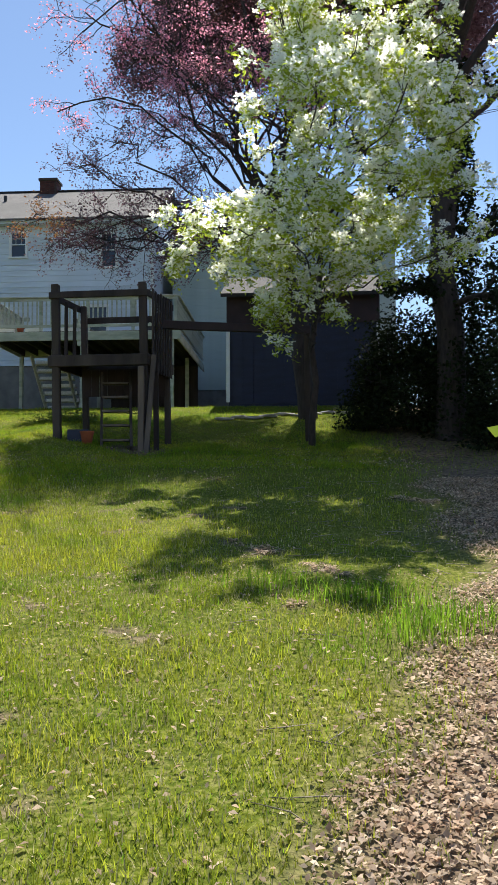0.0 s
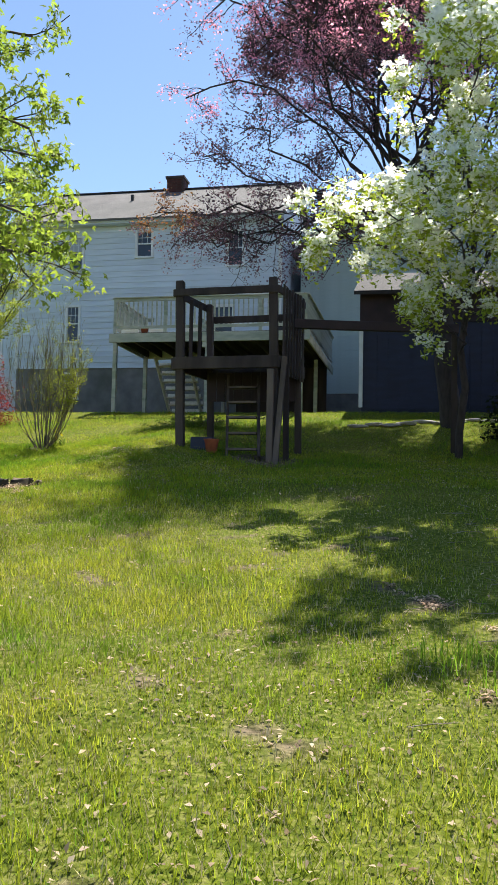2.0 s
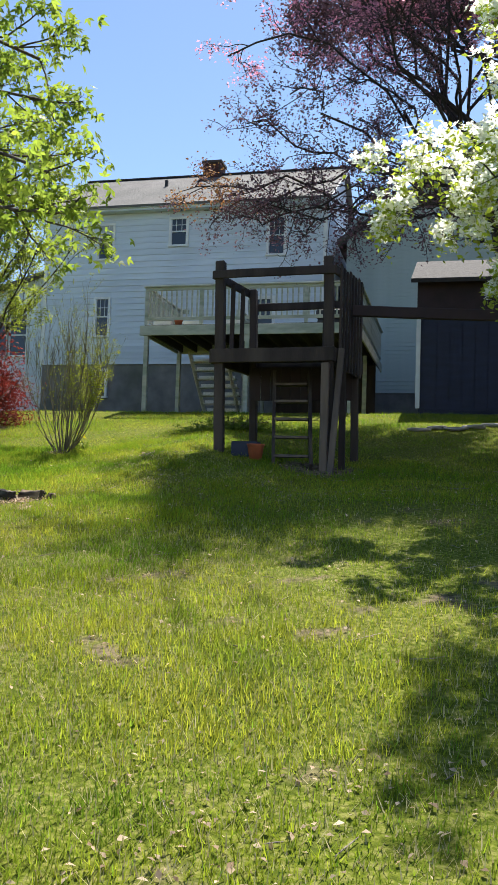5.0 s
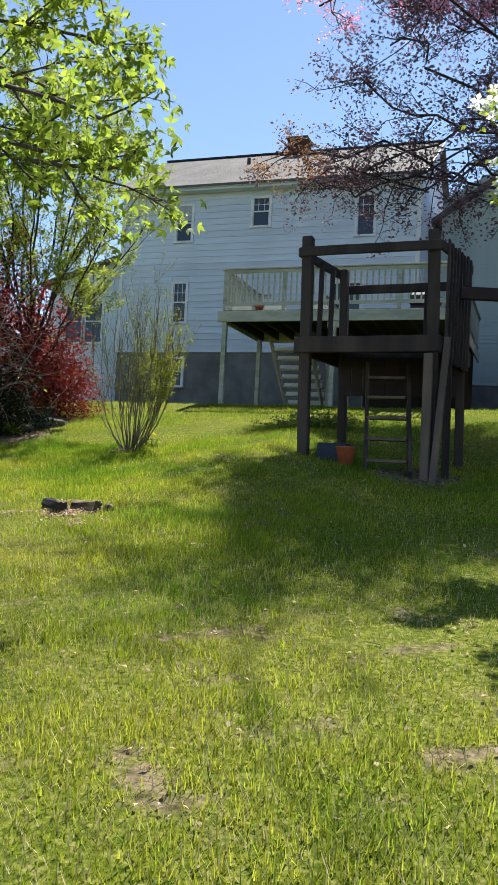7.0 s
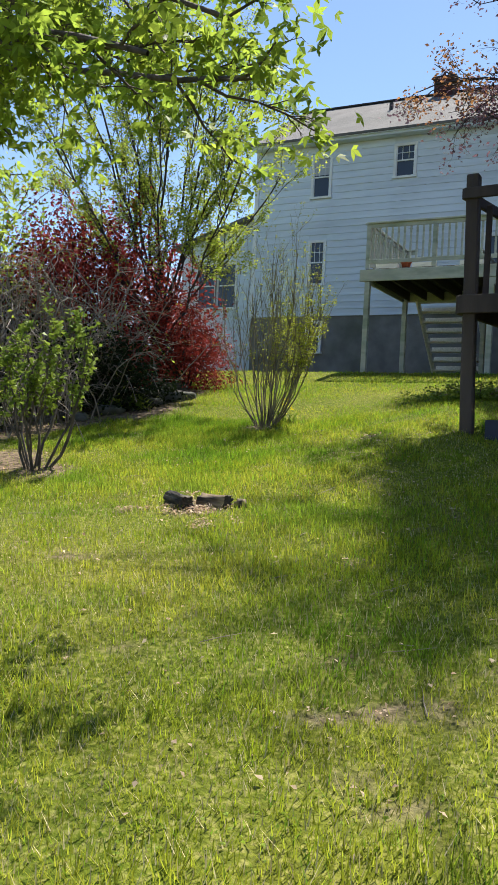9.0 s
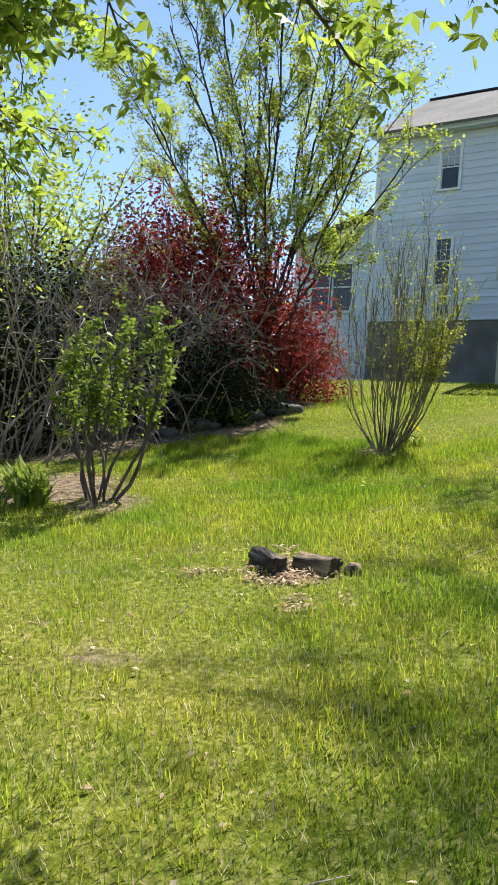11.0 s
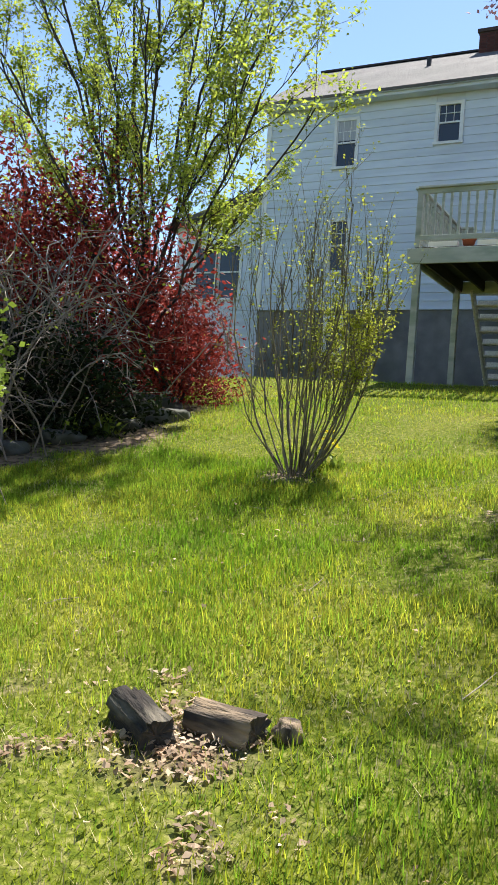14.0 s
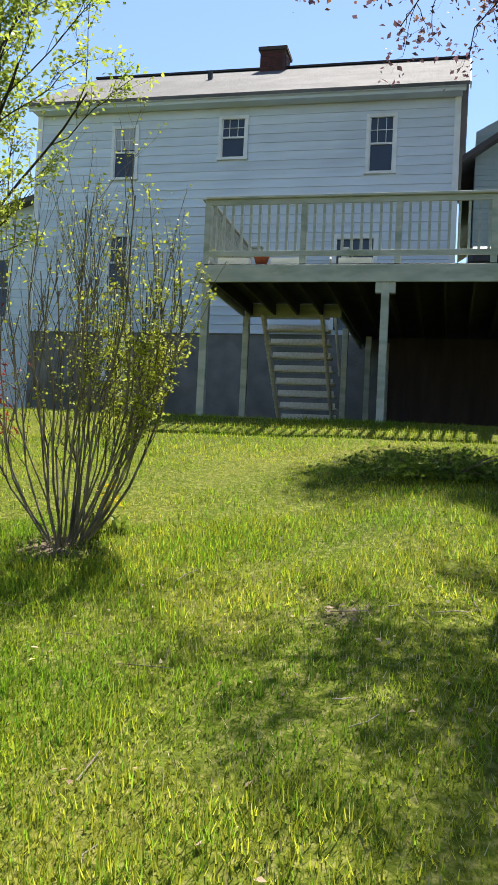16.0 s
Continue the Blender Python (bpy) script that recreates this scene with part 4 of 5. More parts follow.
# tall fine-leaved tree behind the red maple
rng = np.random.default_rng(31)
bx, by = -11.0, -9.8
spec = dict(kids=[12, 7, 5], ratio=0.36, spread=0.5, wander=0.13, lift=0.07, steps=5, flat=0.9, reach=1.3, **{"from": 0.2})
T = [(0.3, (-8.3, -10.9, 3.1)), (0.5, (-8.5, -10.3, 4.3)), (0.6, (-9.3, -10.2, 5.6)), (0.7, (-10.3, -10.2, 6.6)), (0.8, (-11.3, -9.6, 7.4)), (0.7, (-12.6, -10.2, 6.8)), (0.5, (-13.6, -10.6, 5.4)), (0.4, (-13.8, -9.2, 4.2)), (0.6, (-11.8, -11.2, 5.4)), (0.35, (-9.2, -9.6, 4.8)), (0.4, (-8.2, -9.6, 3.4)), (0.4, (-10.0, -10.8, 4.4)), (0.5, (-12.6, -10.6, 4.2)), (0.5, (-9.8, -9.4, 6.4)), (0.6, (-11.4, -10.6, 6.4)), (0.8, (-11.9, -8.6, 7.6))]
T = [(k, (x, y - 0.6, z - 0.35)) for k, (x, y, z) in T]
tall, tips, inv = tree("spring_tree", "many-limbed tree in fine yellow-green spring leaf", (bx, by, hz(bx, by)), (-10.95, -9.9, 1.2), 0.10, T, spec, M_BARK_DARK, rng, sag=0.03, limb_r=0.24, rough=0.14)
alltips = [t for tp in tips for t in tp]
P = tip_points(alltips, 7.0, 0.05, rng) + inv
leaves("foliage", leaf_quads(P, 0.06, rng, up=0.3, droop=0.1, aspect=0.5), M_LEAF_FRESH, tall)

# ivy-clad tree to the right
rng = np.random.default_rng(41)
bx, by = 4.15, -12.2
spec = dict(kids=[7, 5, 3], ratio=0.4, spread=0.7, wander=0.15, lift=0.04, steps=4, flat=0.7, **{"from": 0.3})
T = [(0.5, (2.4, -12.4, 4.6)), (0.9, (3.0, -15.5, 9.2)), (0.9, (5.2, -16.0, 9.4)), (0.8, (7.0, -14.0, 9.0)), (0.6, (3.2, -13.2, 6.5)), (0.9, (3.4, -12.6, 9.4)), (0.7, (5.8, -12.6, 6.4)), (0.9, (5.0, -12.0, 9.6)), (0.4, (5.6, -13.0, 3.0)), (0.8, (2.6, -11.6, 8.2)), (0.3, (2.9, -12.9, 1.6)), (0.3, (5.0, -13.8, 1.2))]
ivy, tips, inv = tree("ivy_clad_tree", "tall dark tree with its trunk wrapped in ivy", (bx, by, hz(bx, by)), (4.2, -12.2, 7.6), 0.26, T, spec, M_BARK_DARK, rng)
alltips = [t for tp in tips for t in tp]
P = tip_points(alltips, 9.0, 0.1, rng) + inv
k = 9000
zz = rng.uniform(0, 1, k) ** 0.8 * 8.0
a = rng.uniform(0, 2 * math.pi, k)
rr = (0.30 + 0.25 * np.abs(fbm(a * 2, zz, 1.2, 3))) * (1 + 0.9 * np.exp(-zz / 1.6)) * rng.uniform(0.75, 1.1, k)
Q = np.stack([np.cos(a) * rr, np.sin(a) * rr, zz], 1)
# leaf clusters out of view, added to darken the lawn's right side
c = np.stack([rng.uniform(3.6, 9.0, 800), rng.uniform(-18.0, -10.0, 800), rng.uniform(9.3, 11.3, 800)], 1)
c = c[(fbm(c[:, 0], c[:, 1], 0.7, 8) > -0.45) & (c[:, 0] > 3.6 + 0.1 * (-12 - c[:, 1]).clip(0, 9))]
R = np.repeat(c, 40, axis=0) + rng.normal(0, 0.22, (len(c) * 40, 3)) + inv
leaves("crown", leaf_quads(R, 0.12, rng, up=0.5, droop=0.2, aspect=0.7), M_LEAF_DARK, ivy, "unseen dark leaf layer added above the tree to shade the lawn")
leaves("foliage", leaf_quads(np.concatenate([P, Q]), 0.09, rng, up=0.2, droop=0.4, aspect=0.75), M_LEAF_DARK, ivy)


def mound(name, label, category, centre, radii, n, size, mat, stems, bark, rng, droop=0.2, ragged=0.3, aspect=0.5, fill=0.55, index=None, lobes=1):
    """A bush: stems that spread from the foot, and leaves in clumps through an uneven outline."""
    cx, cy = centre
    g = hz(cx, cy)
    e = thing(name, label, category, (cx, cy, g))
    out = []
    for _ in range(stems):
        a, w = rng.uniform(0, 2 * math.pi), rng.uniform(0.2, 0.9)
        end = np.array([math.cos(a) * radii[0] * w, math.sin(a) * radii[1] * w, radii[2] * rng.uniform(0.5, 0.95) * math.sqrt(max(0.1, 1 - w * w * 0.7))])
        tp = []
        out = []
        follow(bow((end[0] * 0.06, end[1] * 0.06, -0.1), end, 0.06, rng, 7), 0.012 + 0.012 * radii[2] / 2, 0, dict(kids=[5], ratio=0.3, spread=0.6, wander=0.2, lift=0.05, steps=4, flat=0.8, **{"from": 0.3}), out, tp, rng, radii[2])
        tubes("stem", [(p, w, l + 1) for p, w, l in out], bark, e)
    d = norm(rng.normal(0, 1, (n // 12, 3)))
    d[:, 2] = np.abs(d[:, 2])
    q = rng.uniform(fill, 1.0, (len(d), 1)) * (1 + ragged * fbm(d[:, 0] * 4, d[:, 2] * 4 + d[:, 1] * 3, 1.0, 2)[:, None])
    c = d * q * np.array(radii)
    P = np.repeat(c, 12, axis=0) + rng.normal(0, 0.11 * (radii[2] / 2) ** 0.5, (len(c) * 12, 3))
    P[:, 2] = np.maximum(P[:, 2], 0.02)
    leaves("foliage", leaf_quads(P, size, rng, up=0.4, droop=droop, aspect=aspect, lobes=lobes), mat, e)
    return e


rng = np.random.default_rng(51)
mound("red_maple_bush", "large mounded Japanese maple with dark red leaves", "bush", (-12.5, -9.9), (2.6, 1.9, 3.7), 30000, 0.088, M_LEAF_RED, 26, M_BARK_DARK, rng, droop=0.5, aspect=0.5, fill=0.6)
mound("red_maple_bush", "low spreading lobe of a Japanese maple with bright red leaves", "bush", (-10.2, -9.9), (1.0, 0.9, 1.75), 9000, 0.065, M_LEAF_RED, 9, M_BARK_DARK, rng, droop=0.6, aspect=0.35, fill=0.5)
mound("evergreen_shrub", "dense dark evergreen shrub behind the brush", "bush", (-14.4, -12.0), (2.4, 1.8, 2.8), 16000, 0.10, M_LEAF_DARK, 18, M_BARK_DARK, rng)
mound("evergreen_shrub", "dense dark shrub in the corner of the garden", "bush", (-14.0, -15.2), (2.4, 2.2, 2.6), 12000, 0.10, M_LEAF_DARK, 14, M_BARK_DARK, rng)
# added dark mound that gives the brush its shaded interior
mound("dark_shrub", "low dark leaf mound added for the shaded inside of the brush thicket", "bush", (-11.2, -12.2), (2.0, 1.1, 1.5), 14000, 0.08, M_LEAF_DARK, 12, M_BARK_DARK, rng)
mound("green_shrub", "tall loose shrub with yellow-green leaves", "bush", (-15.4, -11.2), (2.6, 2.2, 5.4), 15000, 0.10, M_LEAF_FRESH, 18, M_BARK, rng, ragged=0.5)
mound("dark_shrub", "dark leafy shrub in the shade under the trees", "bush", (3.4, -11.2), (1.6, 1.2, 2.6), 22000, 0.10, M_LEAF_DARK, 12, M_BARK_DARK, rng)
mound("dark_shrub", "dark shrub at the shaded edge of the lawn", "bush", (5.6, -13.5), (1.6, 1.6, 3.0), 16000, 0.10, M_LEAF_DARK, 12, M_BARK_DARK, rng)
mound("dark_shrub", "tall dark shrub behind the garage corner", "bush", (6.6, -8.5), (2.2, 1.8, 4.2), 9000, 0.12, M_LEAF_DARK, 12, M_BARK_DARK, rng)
mound("weed_patch", "low patch of grey-green weeds in the lawn", "plant", (-4.4, -10.95), (0.95, 0.6, 0.26), 3200, 0.05, M_LEAF_SHRUB, 14, M_SHRUBTWIG, rng, fill=0.1)
mound("far_blossom_tree", "distant tree in pale pink blossom", "tree", (-21.0, 9.0), (4.0, 3.5, 6.4), 9000, 0.22, M_BLOSSOM, 16, M_BARK_DARK, rng, fill=0.5)
mound("far_blossom_tree", "distant tree in pale orange-pink leaf", "tree", (-27.0, 4.0), (4.5, 3.5, 6.0), 8000, 0.24, M_ORANGE, 14, M_BARK_DARK, rng, fill=0.5)
mound("far_tree", "distant leafy tree beyond the garden", "tree", (-31.0, -8.0), (5, 5, 7.5), 9000, 0.26, M_LEAF_FRESH, 14, M_BARK_DARK, rng, fill=0.5)
mound("far_tree", "distant leafy tree beyond the garden", "tree", (12.5, 2.0), (4.5, 4.5, 8.5), 8000, 0.26, M_LEAF_DARK, 14, M_BARK_DARK, rng, fill=0.5)


def stem_shrub(name, label, at, stems, h, spread, leaf_n, mat, bark, rng, leaf=0.035, kids=(5, 2), leafside=None, r=0.014):
    g = hz(*at)
    e = thing(name, label, "bush", (*at, g))
    allq, tips = [], []
    sp = dict(kids=list(kids), ratio=0.32, spread=0.38, wander=0.07, lift=0.12, steps=5, flat=1.0, **{"from": 0.25})
    for k in range(stems):
        a = rng.uniform(0, 2 * math.pi)
        w = math.sqrt(rng.uniform(0.0, 1)) * spread
        hh = h * rng.uniform(0.72, 1.04) * (1 - 0.25 * (w / spread) ** 2)
        t = np.linspace(0, 1, 9)[:, None]
        foot = np.array([math.cos(a), math.sin(a), 0]) * rng.uniform(0.02, 0.08)
        p = foot + np.array([math.cos(a) * w, math.sin(a) * w, 0]) * (1.35 * t ** 0.68 - 0.4 * t ** 3) + np.array([0, 0, hh]) * t
        p = p + np.cumsum(rng.normal(0, 0.028, (9, 3)), axis=0)
        p[0, 2] = -0.08
        out, tp = [], []
        follow(p, r * rng.uniform(0.7, 1.25), 0, sp, out, tp, rng, hh)
        tubes("stem", [(q, ww, l + 1) for q, ww, l in out], bark, e)
        tips += tp
    P = tip_points(tips, leaf_n, 0.02, rng)
    if leafside is not None:
        P = P[rng.uniform(0, 1, len(P)) < leafside(P)]
    leaves("foliage", leaf_quads(P, leaf, rng, up=0.3, aspect=0.6), mat, e)
    return e


rng = np.random.default_rng(61)
stem_shrub("lilac_shrub", "upright many-stemmed shrub, half bare, with small new leaves", (-6.88, -13.03), 34, 2.55, 0.66, 20, M_LEAF_LILAC, M_SHRUBTWIG, rng, kids=(10, 4), r=0.0095, leaf=0.029,
           leafside=lambda P: np.clip(0.05 + 0.75 * np.clip((P[:, 0] * 0.8 + P[:, 1] * 0.5 + 0.15) / 0.7, 0, 1) * np.clip((2.1 - P[:, 2]) / 0.7, 0.12, 1) * np.clip((P[:, 2] - 0.35) / 0.5, 0, 1), 0, 1))
stem_shrub("sapling_bush", "young leafy bush with slender bent stems on a mulch mound", (-8.0, -16.45), 10, 1.75, 0.62, 7, M_LEAF_SHRUB, M_BARK, rng, leaf=0.06, kids=(9, 4), r=0.017)
# second added mound, dark like the shade deep in the brush
mound("dark_shrub", "low dark leaf mound added for the shaded inside of the brush thicket", "bush", (-11.8, -15.0), (1.6, 1.3, 1.9), 8000, 0.08, M_LEAF_DARK, 12, M_BARK_DARK, rng)

stem_shrub("young_sapling", "slender sapling with broad bright green leaves", (2.5, -25.2), 4, 1.55, 0.4, 3, M_LEAF_MAPLE, M_BARK, rng, leaf=0.1, kids=(4, 2), r=0.008)

# arching brush in front of the red maple
rng = np.random.default_rng(71)
for (cx, cy, n, rad) in ((-10.7, -12.1, 60, 1.9), (-11.2, -13.6, 60, 2.1), (-11.9, -11.2, 40, 1.8), (-10.4, -13.4, 30, 1.5), (-10.5, -15.2, 50, 1.6), (-11.8, -12.4, 50, 2.4)):
    g = hz(cx, cy)
    e = thing("brush_thicket", "tangle of arching bare grey canes with a few green shoots", "bush", (cx, cy, g))
    tips = []
    for k in range(n):
        out = []
        a = rng.uniform(0, 2 * math.pi)
        L = rad * rng.uniform(0.5, 1.0)
        foot = np.array([rng.normal(0, 0.35), rng.normal(0, 0.35), -0.05])
        end = foot + np.array([math.cos(a) * L, math.sin(a) * L, rng.uniform(0.05, 2.3)])
        follow(bow(foot, end, rng.uniform(0.15, 0.6), rng, 10, 0.3), 0.011, 0, dict(kids=[6], ratio=0.4, spread=0.9, wander=0.3, lift=0.0, steps=4, flat=0.9, **{"from": 0.3}), out, tips, rng, L)
        tubes("cane", [(p, w, l + 1) for p, w, l in out], M_TWIG, e)
    leaves("foliage", leaf_quads(tip_points(tips, 0.7, 0.03, rng), 0.06, rng), M_LEAF_FRESH, e)


def strap_clump(name, label, at, n, length, mat, rng):
    g = hz(*at)
    e = thing(name, label, "plant", (*at, g))
    V = []
    for k in range(n):
        a, L, lean = rng.uniform(0, 2 * math.pi), length * rng.uniform(0.6, 1.1), rng.uniform(0.3, 1.0)
        d, s = np.array([math.cos(a), math.sin(a), 0]), np.array([-math.sin(a), math.cos(a), 0])
        base = rng.normal(0, 0.07, 3) * [1, 1, 0]
        pts = [base + d * lean * L * (t ** 1.6) + np.array([0, 0, L * (t - 0.45 * lean * t ** 2.5)]) for t in (0, 0.35, 0.7, 1.0)]
        w = [0.012, 0.018, 0.014, 0.002]
        for i in range(3):
            V += [pts[i] - s * w[i], pts[i] + s * w[i], pts[i + 1] + s * w[i + 1], pts[i + 1] - s * w[i + 1]]
    leaves("leaves", np.array(V), mat, e)
    return e


rng = np.random.default_rng(81)
for at, n, L in (((-8.4, -16.9), 80, 0.42), ((-8.9, -16.6), 70, 0.4), ((-8.7, -17.2), 70, 0.4), ((-9.7, -12.1), 60, 0.34), ((-10.0, -12.4), 40, 0.3)):
    strap_clump("daylily_clump", "clump of fresh green strap leaves", at, n, L, M_LEAF_SHRUB, rng)
e = strap_clump("daffodil_clump", "small yellow daffodils in bloom beside the shrub", (-6.7, -12.65), 16, 0.22, M_LEAF_SHRUB, rng)
P = rng.normal(0, 0.06, (16, 3)) + [0, 0, 0.24]
leaves("flowers", flower_quads(P, 0.045, rng), M_YELLOW, e)
for at, n, L in (((1.58, -24.9), 55, 0.24), ((1.8, -24.6), 60, 0.24), ((1.15, -24.0), 50, 0.2), ((0.75, -23.7), 50, 0.18), ((2.15, -24.7), 40, 0.22), ((1.5, -24.0), 50, 0.2)):
    g = hz(*at)
    e = thing("grass_tuft", "tall tuft of bright lawn grass", "plant", (*at, g))
    V = []
    for k in range(n * 3):
        a, l2, lean = rng.uniform(0, 2 * math.pi), L * rng.uniform(0.3, 0.95), rng.uniform(0.1, 0.8)
        d, s = np.array([math.cos(a), math.sin(a), 0]), np.array([-math.sin(a), math.cos(a), 0]) * 0.003
        b = rng.normal(0, 0.19, 3) * [1, 1, 0]
        m, t = b + d * lean * l2 * 0.3 + [0, 0, l2 * 0.6], b + d * lean * l2 + [0, 0, l2]
        V += [b - s, b + s, m + s, m - s, m - s, m + s, t + s * 0.1, t - s * 0.1]
    leaves("leaves", np.array(V), M_GRASS_LUSH, e)


# ---- stones, logs, small things ----
def stone(name, label, at, size, mat, rng, sink=0.3, category="stone"):
    bm = bmesh.new()
    bmesh.ops.create_icosphere(bm, subdivisions=3, radius=1)
    o = Vector(rng.uniform(0, 50, 3))
    for v in bm.verts:
        k = 1 + 0.38 * noise.noise(v.co * 1.3 + o) + 0.22 * noise.noise(v.co * 3.2 + o) + 0.06 * noise.noise(v.co * 9 + o)
        q = v.co * k
        q.z = max(min(q.z, 0.75), -0.8)
        v.co = Vector((q.x * size[0], q.y * size[1], q.z * size[2]))
    ob = link_mesh(name, bm, mat, None, label, smooth=True)
    ob["category"] = category
    ob.matrix_world = pose(at[0], at[1], hz(at[0], at[1]) + size[2] * (0.55 - sink), 0, 0, rng.uniform(0, 180))
    return ob


rng = np.random.default_rng(91)
for (x, y), s in (((-9.6, -11.1), (0.36, 0.24, 0.17)), ((-10.1, -11.0), (0.34, 0.3, 0.17)), ((-9.75, -11.7), (0.26, 0.22, 0.12)), ((-10.2, -10.4), (0.4, 0.3, 0.18)), ((-10.05, -11.7), (0.3, 0.22, 0.13)), ((-9.95, -12.6), (0.3, 0.24, 0.13)), ((-10.1, -13.2), (0.26, 0.2, 0.11))):
    tagged(stone("garden_stone", "rough grey edging stone along the planting bed", (x, y), s, M_ROCK, rng), group="edging stones")


def log_thing(name, label, a, b, r, mat, rng, split=False):
    """A cut log lying from a to b."""
    a, b = Vector(a), Vector(b)
    L = (b - a).length
    bm = bmesh.new()
    nseg, k = 22, 36
    rings = []
    o = Vector(rng.uniform(0, 30, 3))
    for i in range(nseg + 1):
        z = L * (i / nseg - 0.5)
        ring = []
        for j in range(k):
            t = 2 * math.pi * j / k
            q = Vector((math.cos(t), math.sin(t), z * 2))
            rr = r * (1 + 0.3 * noise.noise(q * 1.2 + o) + 0.16 * noise.noise(Vector((q.x * 14, q.y * 14, z * 5)) + o) + 0.22 * noise.noise(Vector((q.x * 6, q.y * 6, z * 2)) + o))
            if split and math.sin(t) > 0.25:
                rr *= 0.25 / math.sin(t) * 0.8 + 0.28
            e = 0.02 * noise.noise(Vector((q.x * 3, q.y * 3, i * 9.0))) if i in (0, nseg) else 0
            ring.append(bm.verts.new((math.cos(t) * rr, math.sin(t) * rr, z + e)))
        rings.append(ring)
    for p, q in zip(rings, rings[1:]):
        for j in range(k):
            bm.faces.new((p[j], p[(j + 1) % k], q[(j + 1) % k], q[j]))
    e = thing(name, label, "log")
    body = part("bark", bm, mat, e, smooth=True)
    for s, ring_z in ((-1, -L / 2), (1, L / 2)):
        cb = bmesh.new()
        idx = 0 if s < 0 else nseg
        me = body.data
        co = [me.vertices[idx * k + j].co.copy() for j in range(k)]
        inner = [cb.verts.new(Vector((c.x * 0.5, c.y * 0.5, c.z - s * 0.012 + 0.006 * noise.noise(c * 40)))) for c in co]
        outer = [cb.verts.new(c) for c in co]
        mid = cb.verts.new((0, 0, ring_z - s * 0.008))
        for j in range(k):
            cb.faces.new((outer[j], outer[(j + 1) % k], inner[(j + 1) % k], inner[j]))
            cb.faces.new((inner[j], inner[(j + 1) % k], mid))
        part("cut_end", cb, M_LOGEND if not split else M_LOGDARK, e)
    m = (b - a).to_track_quat("Z", "Y").to_matrix().to_4x4()
    e.matrix_world = Matrix.Translation((a + b) / 2) @ m
    return e


g = hz(-5.3, -17.5)
log_thing("split_log", "short split log, charred black with a pale grey top", (-5.57, -17.4, g + 0.055), (-5.3, -17.6, g + 0.035), 0.07, M_LOGDARK, rng)
log_thing("round_log", "short weathered brown log with furrowed wood", (-5.29, -17.36, g + 0.05), (-5.0, -17.4, g + 0.05), 0.066, M_LOG, rng)
stone("log_stub", "broken rotten end of root wood beside the logs", (-4.93, -17.3), (0.06, 0.05, 0.06), M_LOG, rng, sink=0.25, category="log")

# paved edge in front of the garage
for k in range(9):
    x = -0.95 + k * 0.36
    y = -9.85 + 0.12 * k + 0.15 * math.sin(k * 2.1)
    ob = stone("pale_stone", "flat pale paving stone in front of the garage", (x, y), (0.19, 0.24, 0.05), M_PAVER, rng, sink=0.35)
    tagged(ob, group="stones before the garage")

# things on and under the deck
for k, (x, mat, nm, lb) in enumerate(((-7.55, M_TRIM, "planter_box", "long white planter box on the deck edge"), (-6.75, M_TRIM, "planter_box", "long white planter box on the deck edge"), (-5.75, M_TRIM, "planter_box", "long white planter box on the deck edge"))):
    e = thing(nm, lb, "planter", (x, DY0 + 0.2, DZ))
    part("box", boxes((-0.2, 0.28, -0.06, -0.045, 0.0, 0.12), (-0.2, 0.28, 0.045, 0.06, 0.0, 0.12), (-0.2, -0.185, -0.045, 0.045, 0.0, 0.12), (0.265, 0.28, -0.045, 0.045, 0.0, 0.12), (-0.185, 0.265, -0.045, 0.045, 0.0, 0.015)), mat, e)
    part("soil", boxes((-0.185, 0.265, -0.044, 0.044, 0.016, 0.1)), M_BARK_DARK, e)


def lathe(profile, k=20):
    bm = bmesh.new()
    rings = [[bm.verts.new((math.cos(2 * math.pi * j / k) * r, math.sin(2 * math.pi * j / k) * r, z)) for j in range(k)] for r, z in profile]
    for p, q in zip(rings, rings[1:]):
        for j in range(k):
            bm.faces.new((p[j], p[(j + 1) % k], q[(j + 1) % k], q[j]))
    bm.faces.new(rings[0][::-1]), bm.faces.new(rings[-1])
    return bm


e = thing("flower_pot", "red terracotta pot on the deck edge", "pot", (-7.1, DY0 + 0.2, DZ))
part("pot", lathe([(0.07, 0), (0.11, 0.14), (0.12, 0.145), (0.12, 0.17), (0.1, 0.17), (0.09, 0.13)]), M_TERRACOTTA, e, smooth=True)
e = thing("grill", "covered dark gas grill on the deck", "grill", (-3.7, -3.0, DZ))
part("hood", boxes((-0.4, 0.4, -0.25, 0.25, 0.75, 1.1), bevel=0.08), M_METAL, e)
part("cart", boxes((-0.35, 0.35, -0.22, 0.22, 0.15, 0.749), bevel=0.01), M_METAL, e)
for x in (-0.3, 0.3):
    for y in (-0.18, 0.18):
        part("leg", boxes((x - 0.02, x + 0.02, y - 0.02, y + 0.02, 0, 0.149)), M_METAL, e)
e = thing("toy_bucket", "orange-brown toy bucket lying under the play tower", "toy", (-3.2, -14.0, hz(-3.2, -14.0)))
part("bucket", lathe([(0.09, 0), (0.13, 0.22), (0.14, 0.225), (0.14, 0.24), (0.12, 0.24), (0.08, 0.03)]), M_TERRACOTTA, e, smooth=True)
e = thing("toy_crate", "dark blue plastic crate under the play tower", "toy", (-3.4, -13.8, hz(-3.4, -13.8) - 0.02))
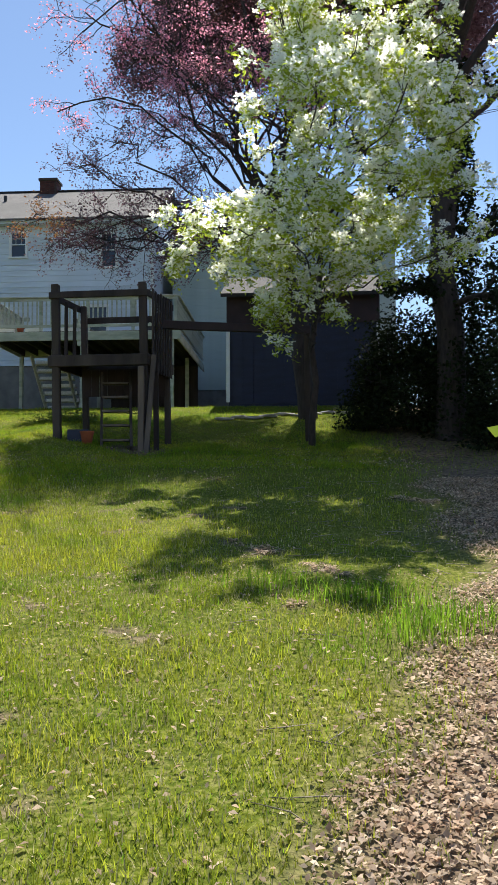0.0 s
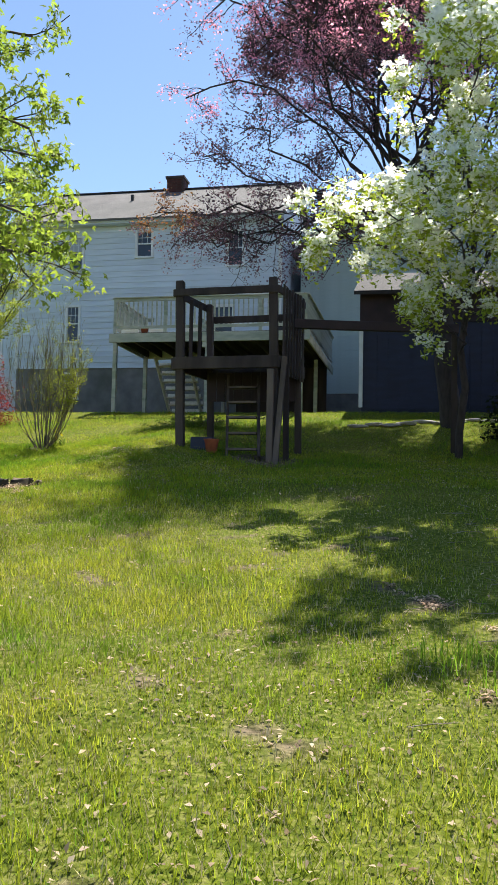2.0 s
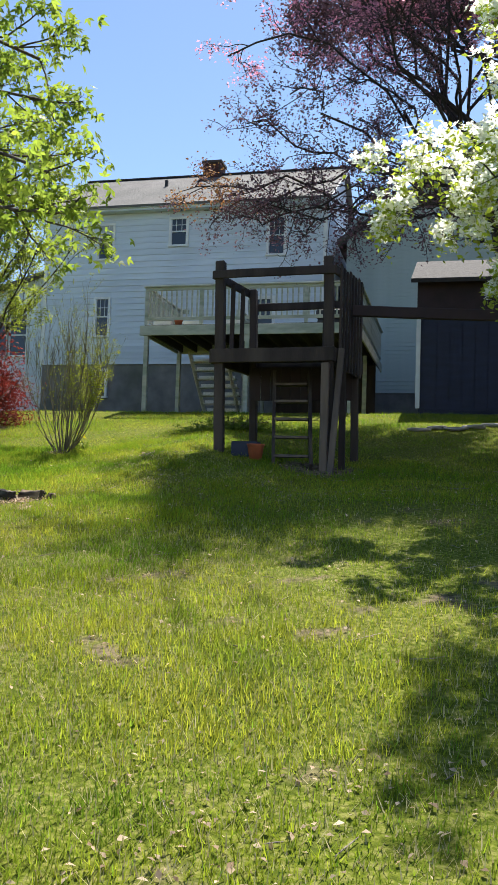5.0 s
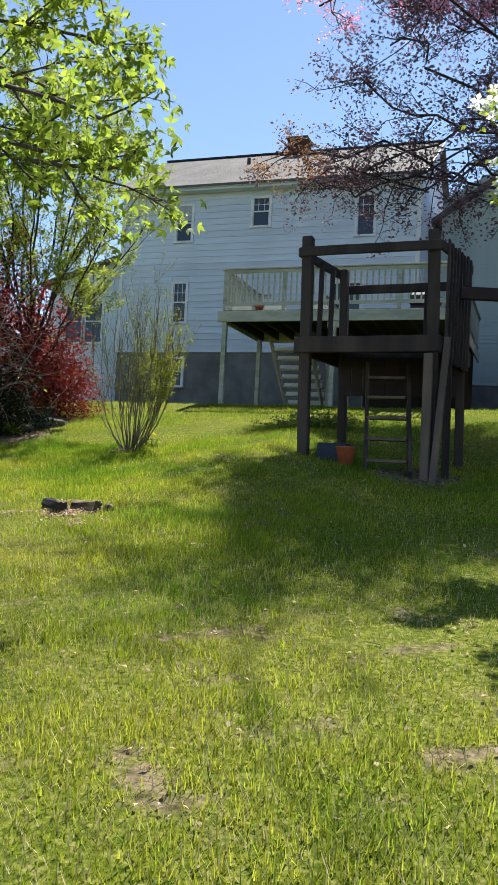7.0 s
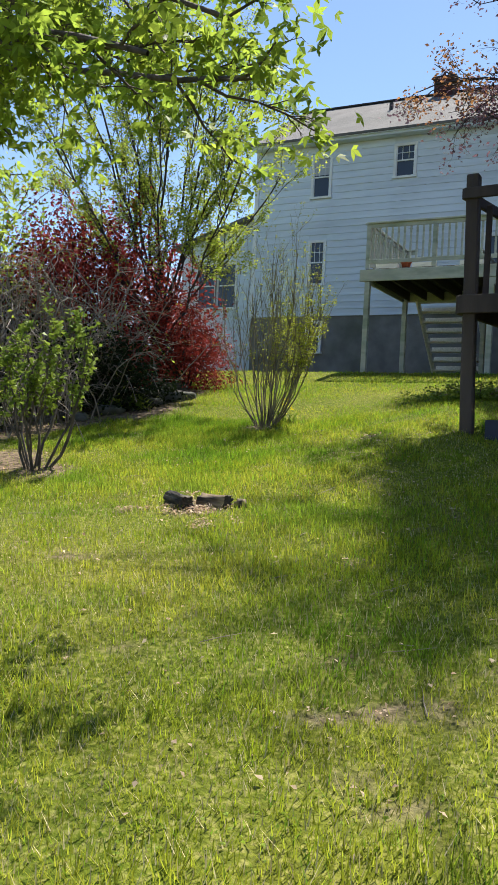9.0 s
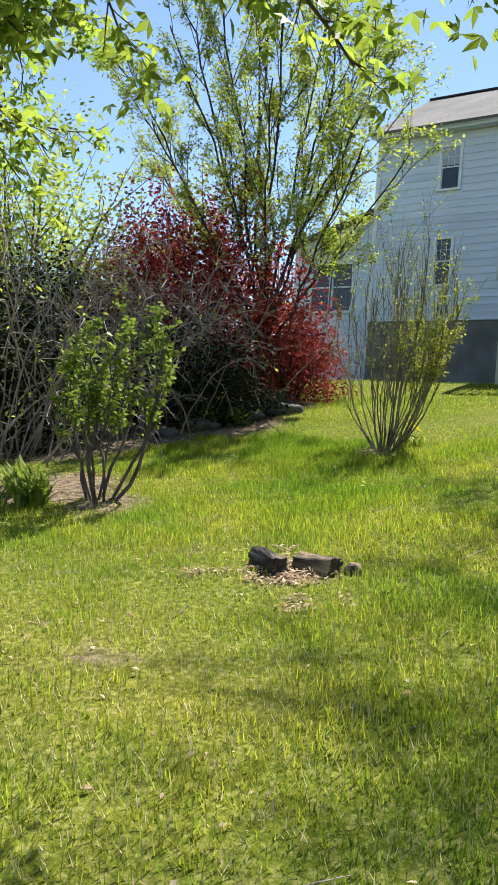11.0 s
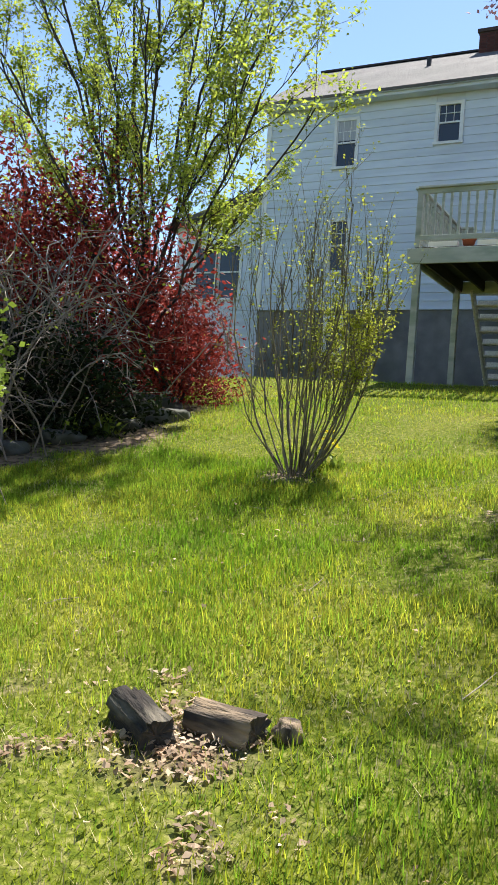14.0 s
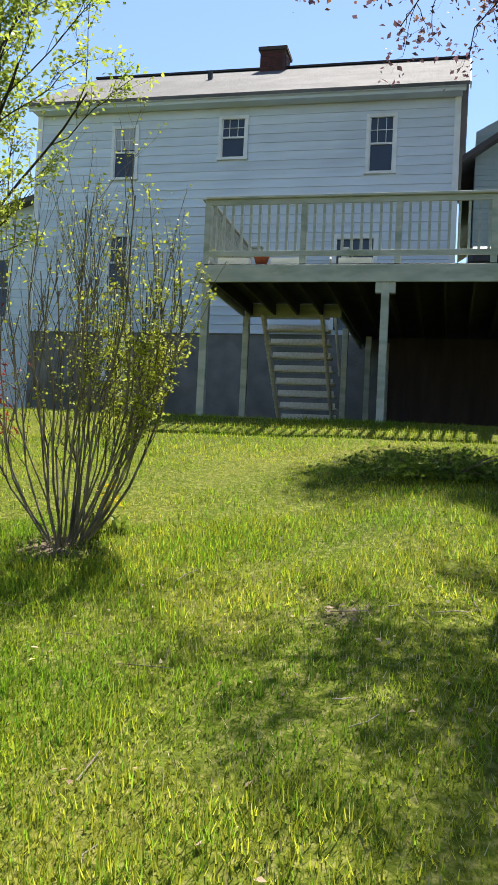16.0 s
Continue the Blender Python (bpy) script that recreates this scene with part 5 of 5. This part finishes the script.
part("crate", boxes((-0.2, 0.2, -0.15, -0.13, 0, 0.25), (-0.2, 0.2, 0.13, 0.15, 0, 0.25), (-0.2, -0.18, -0.13, 0.13, 0, 0.25), (0.18, 0.2, -0.13, 0.13, 0, 0.25), (-0.18, 0.18, -0.13, 0.13, 0, 0.03)), M_GARAGE, e)


# ---- pieces and ground cover ----
siding(house, M_SIDING, HX0 + 0.1, HX1 - 0.1, 0.03, SB, EV - 0.16, 0.205, [(h[0] - 0.056, h[1] + 0.056, h[2] - 0.086, h[3] + 0.056) for h in HOLES] + [(DOOR[0] - 0.05, DOOR[1] + 0.05, DOOR[2], DOOR[3] + 0.05)])
siding(add, M_SIDING, -17.0, HX0 - 0.03, 0.5, 1.0, 5.2, 0.205, [(-16.43, -14.87, 2.91, 4.46)])
bk = None
for r in range(21):
    z = 8.75 + r * 0.068
    for i in range(3):
        for face in range(2):
            if bk is None:
                ob = part("brick", boxes((-0.092, 0.092, -0.006, 0.004, 0.0, 0.056)), M_BRICK, chim)
                bk = ob.data
            else:
                ob = new("brick", bk)
                ob.parent = chim
            off = 0.1 + i * 0.2 + (0.0 if r % 2 else 0.02)
            if face == 0:
                ob.location = (-9.55 + off, RIDGE_Y - 0.355, z)
            else:
                ob.location, ob.rotation_euler = (-8.875, RIDGE_Y - 0.35 + off, z), (0, 0, math.pi / 2)

rng = np.random.default_rng(101)


def blades(n, xr, yr, near, hmin, hmax, width, seed):
    r = np.random.default_rng(seed)
    x, y = r.uniform(*xr, n), r.uniform(*yr, n)
    if near:
        # the strip of lawn that the path leads over
        d = np.abs((x - 0.8) * 0.89 + (y + 29.6) * 0.45)
        keep = r.uniform(0, 1, n) < np.clip(1.3 - d / 3.4, 0.16, 1)
        x, y = x[keep], y[keep]
    b = bare(x, y)
    keep = r.uniform(0, 1, len(x)) > b * 0.9
    x, y = x[keep], y[keep]
    m = len(x)
    lush = np.clip(0.5 + 0.6 * fbm(x, y, 0.9, 13) + 0.35 * fbm(x, y, 3.3, 1) + 0.35 * fbm(x, y, 9.0, 4), 0, 1)
    h = r.uniform(hmin, hmax, m) * (0.5 + 1.1 * lush)
    a = r.uniform(0, 2 * math.pi, m)
    lean = r.uniform(0.1, 0.9, m)
    P = np.stack([x, y, height(x, y) - 0.005], 1)
    s = np.stack([-np.sin(a), np.cos(a), np.zeros(m)], 1) * (width * r.uniform(0.7, 1.3, m))[:, None]
    d = np.stack([np.cos(a) * lean * h, np.sin(a) * lean * h, h * np.sqrt(1 - 0.6 * lean ** 2)], 1)
    V = np.stack([P - s, P + s, P + d + s * 0.15, P + d - s * 0.15], 1).reshape(-1, 3)
    far = np.clip((y + 20) / 4, 0, 1)
    mi = (r.uniform(0, 1, m) > 0.6 + 0.33 * lush + 0.2 * far).astype(np.int32)
    mi = np.where((mi == 0) & (r.uniform(0, 1, m) < 0.06 + 0.45 * far * lush), 2, mi).astype(np.int32)
    return V, mi


A = [blades(760000, (-9.5, 4.5), (-28.7, -12.5), True, 0.025, 0.07, 0.0028, 1), blades(230000, (-11, 5), (-17, -6.6), False, 0.02, 0.055, 0.0035, 2)]
leaves("lawn_grass", np.concatenate([q[0] for q in A]), [M_GRASS, M_STRAW, M_GRASS_LUSH], None, "rough spring lawn grass with some straw", index=np.concatenate([q[1] for q in A]))


def scatter(n, xr, yr, thresh, rng):
    x, y = rng.uniform(*xr, n), rng.uniform(*yr, n)
    k = bare(x, y) + rng.uniform(0, 0.35, n) > thresh
    x, y = x[k], y[k]
    return np.stack([x, y, height(x, y) + 0.012], 1)


P = np.concatenate([scatter(120000, (0.2, 4.2), (-29, -18), 0.7, rng), scatter(4000, (-8.5, -3.5), (-19, -11), 0.8, rng), scatter(15000, (-7.5, 3), (-28.5, -14), 0.3, rng), scatter(3000, (-1.6, 2), (-28.2, -23.2), 0.12, rng), scatter(4200, (-6.0, -4.5), (-18.2, -16.9), 0.45, rng)])
leaves("fallen_leaves", leaf_quads(P + [0, 0, 0.01], 0.025, rng, up=1.9, aspect=0.65, fold=0.3, vary=0.8), M_DEADLEAF, None, "curled brown fallen leaves")
x, y = rng.uniform(-8, 3, 26000), rng.uniform(-27, -12, 26000)
k = fbm(x, y, 2.2, 17) > 0.42
P = np.stack([x[k], y[k], height(x[k], y[k]) + 0.02], 1)
leaves("lawn_weeds", leaf_quads(P, 0.015, rng, up=0.9, aspect=0.7, lobes=3), M_LEAF_WEED, None, "small broad-leaved lawn weeds")
out = []
for k in range(420):
    x, y = (rng.uniform(0.8, 4.5), rng.uniform(-27, -18)) if k < 260 else (rng.uniform(-7, 2), rng.uniform(-26, -13))
    a, L = rng.uniform(0, math.pi), rng.uniform(0.06, 0.3)
    p = np.array([[x + math.cos(a) * L * t, y + math.sin(a) * L * t, 0] for t in (-0.5, 0, 0.5)])
    p[:, 2] = height(p[:, 0], p[:, 1]) + 0.015
    p[1, :2] += rng.normal(0, 0.015, 2)
    out.append((p, np.array([0.0025, 0.0035, 0.002]), 2))
tubes("fallen_twigs", out, M_TWIG, None, "thin dry fallen twigs", kind="stuff")
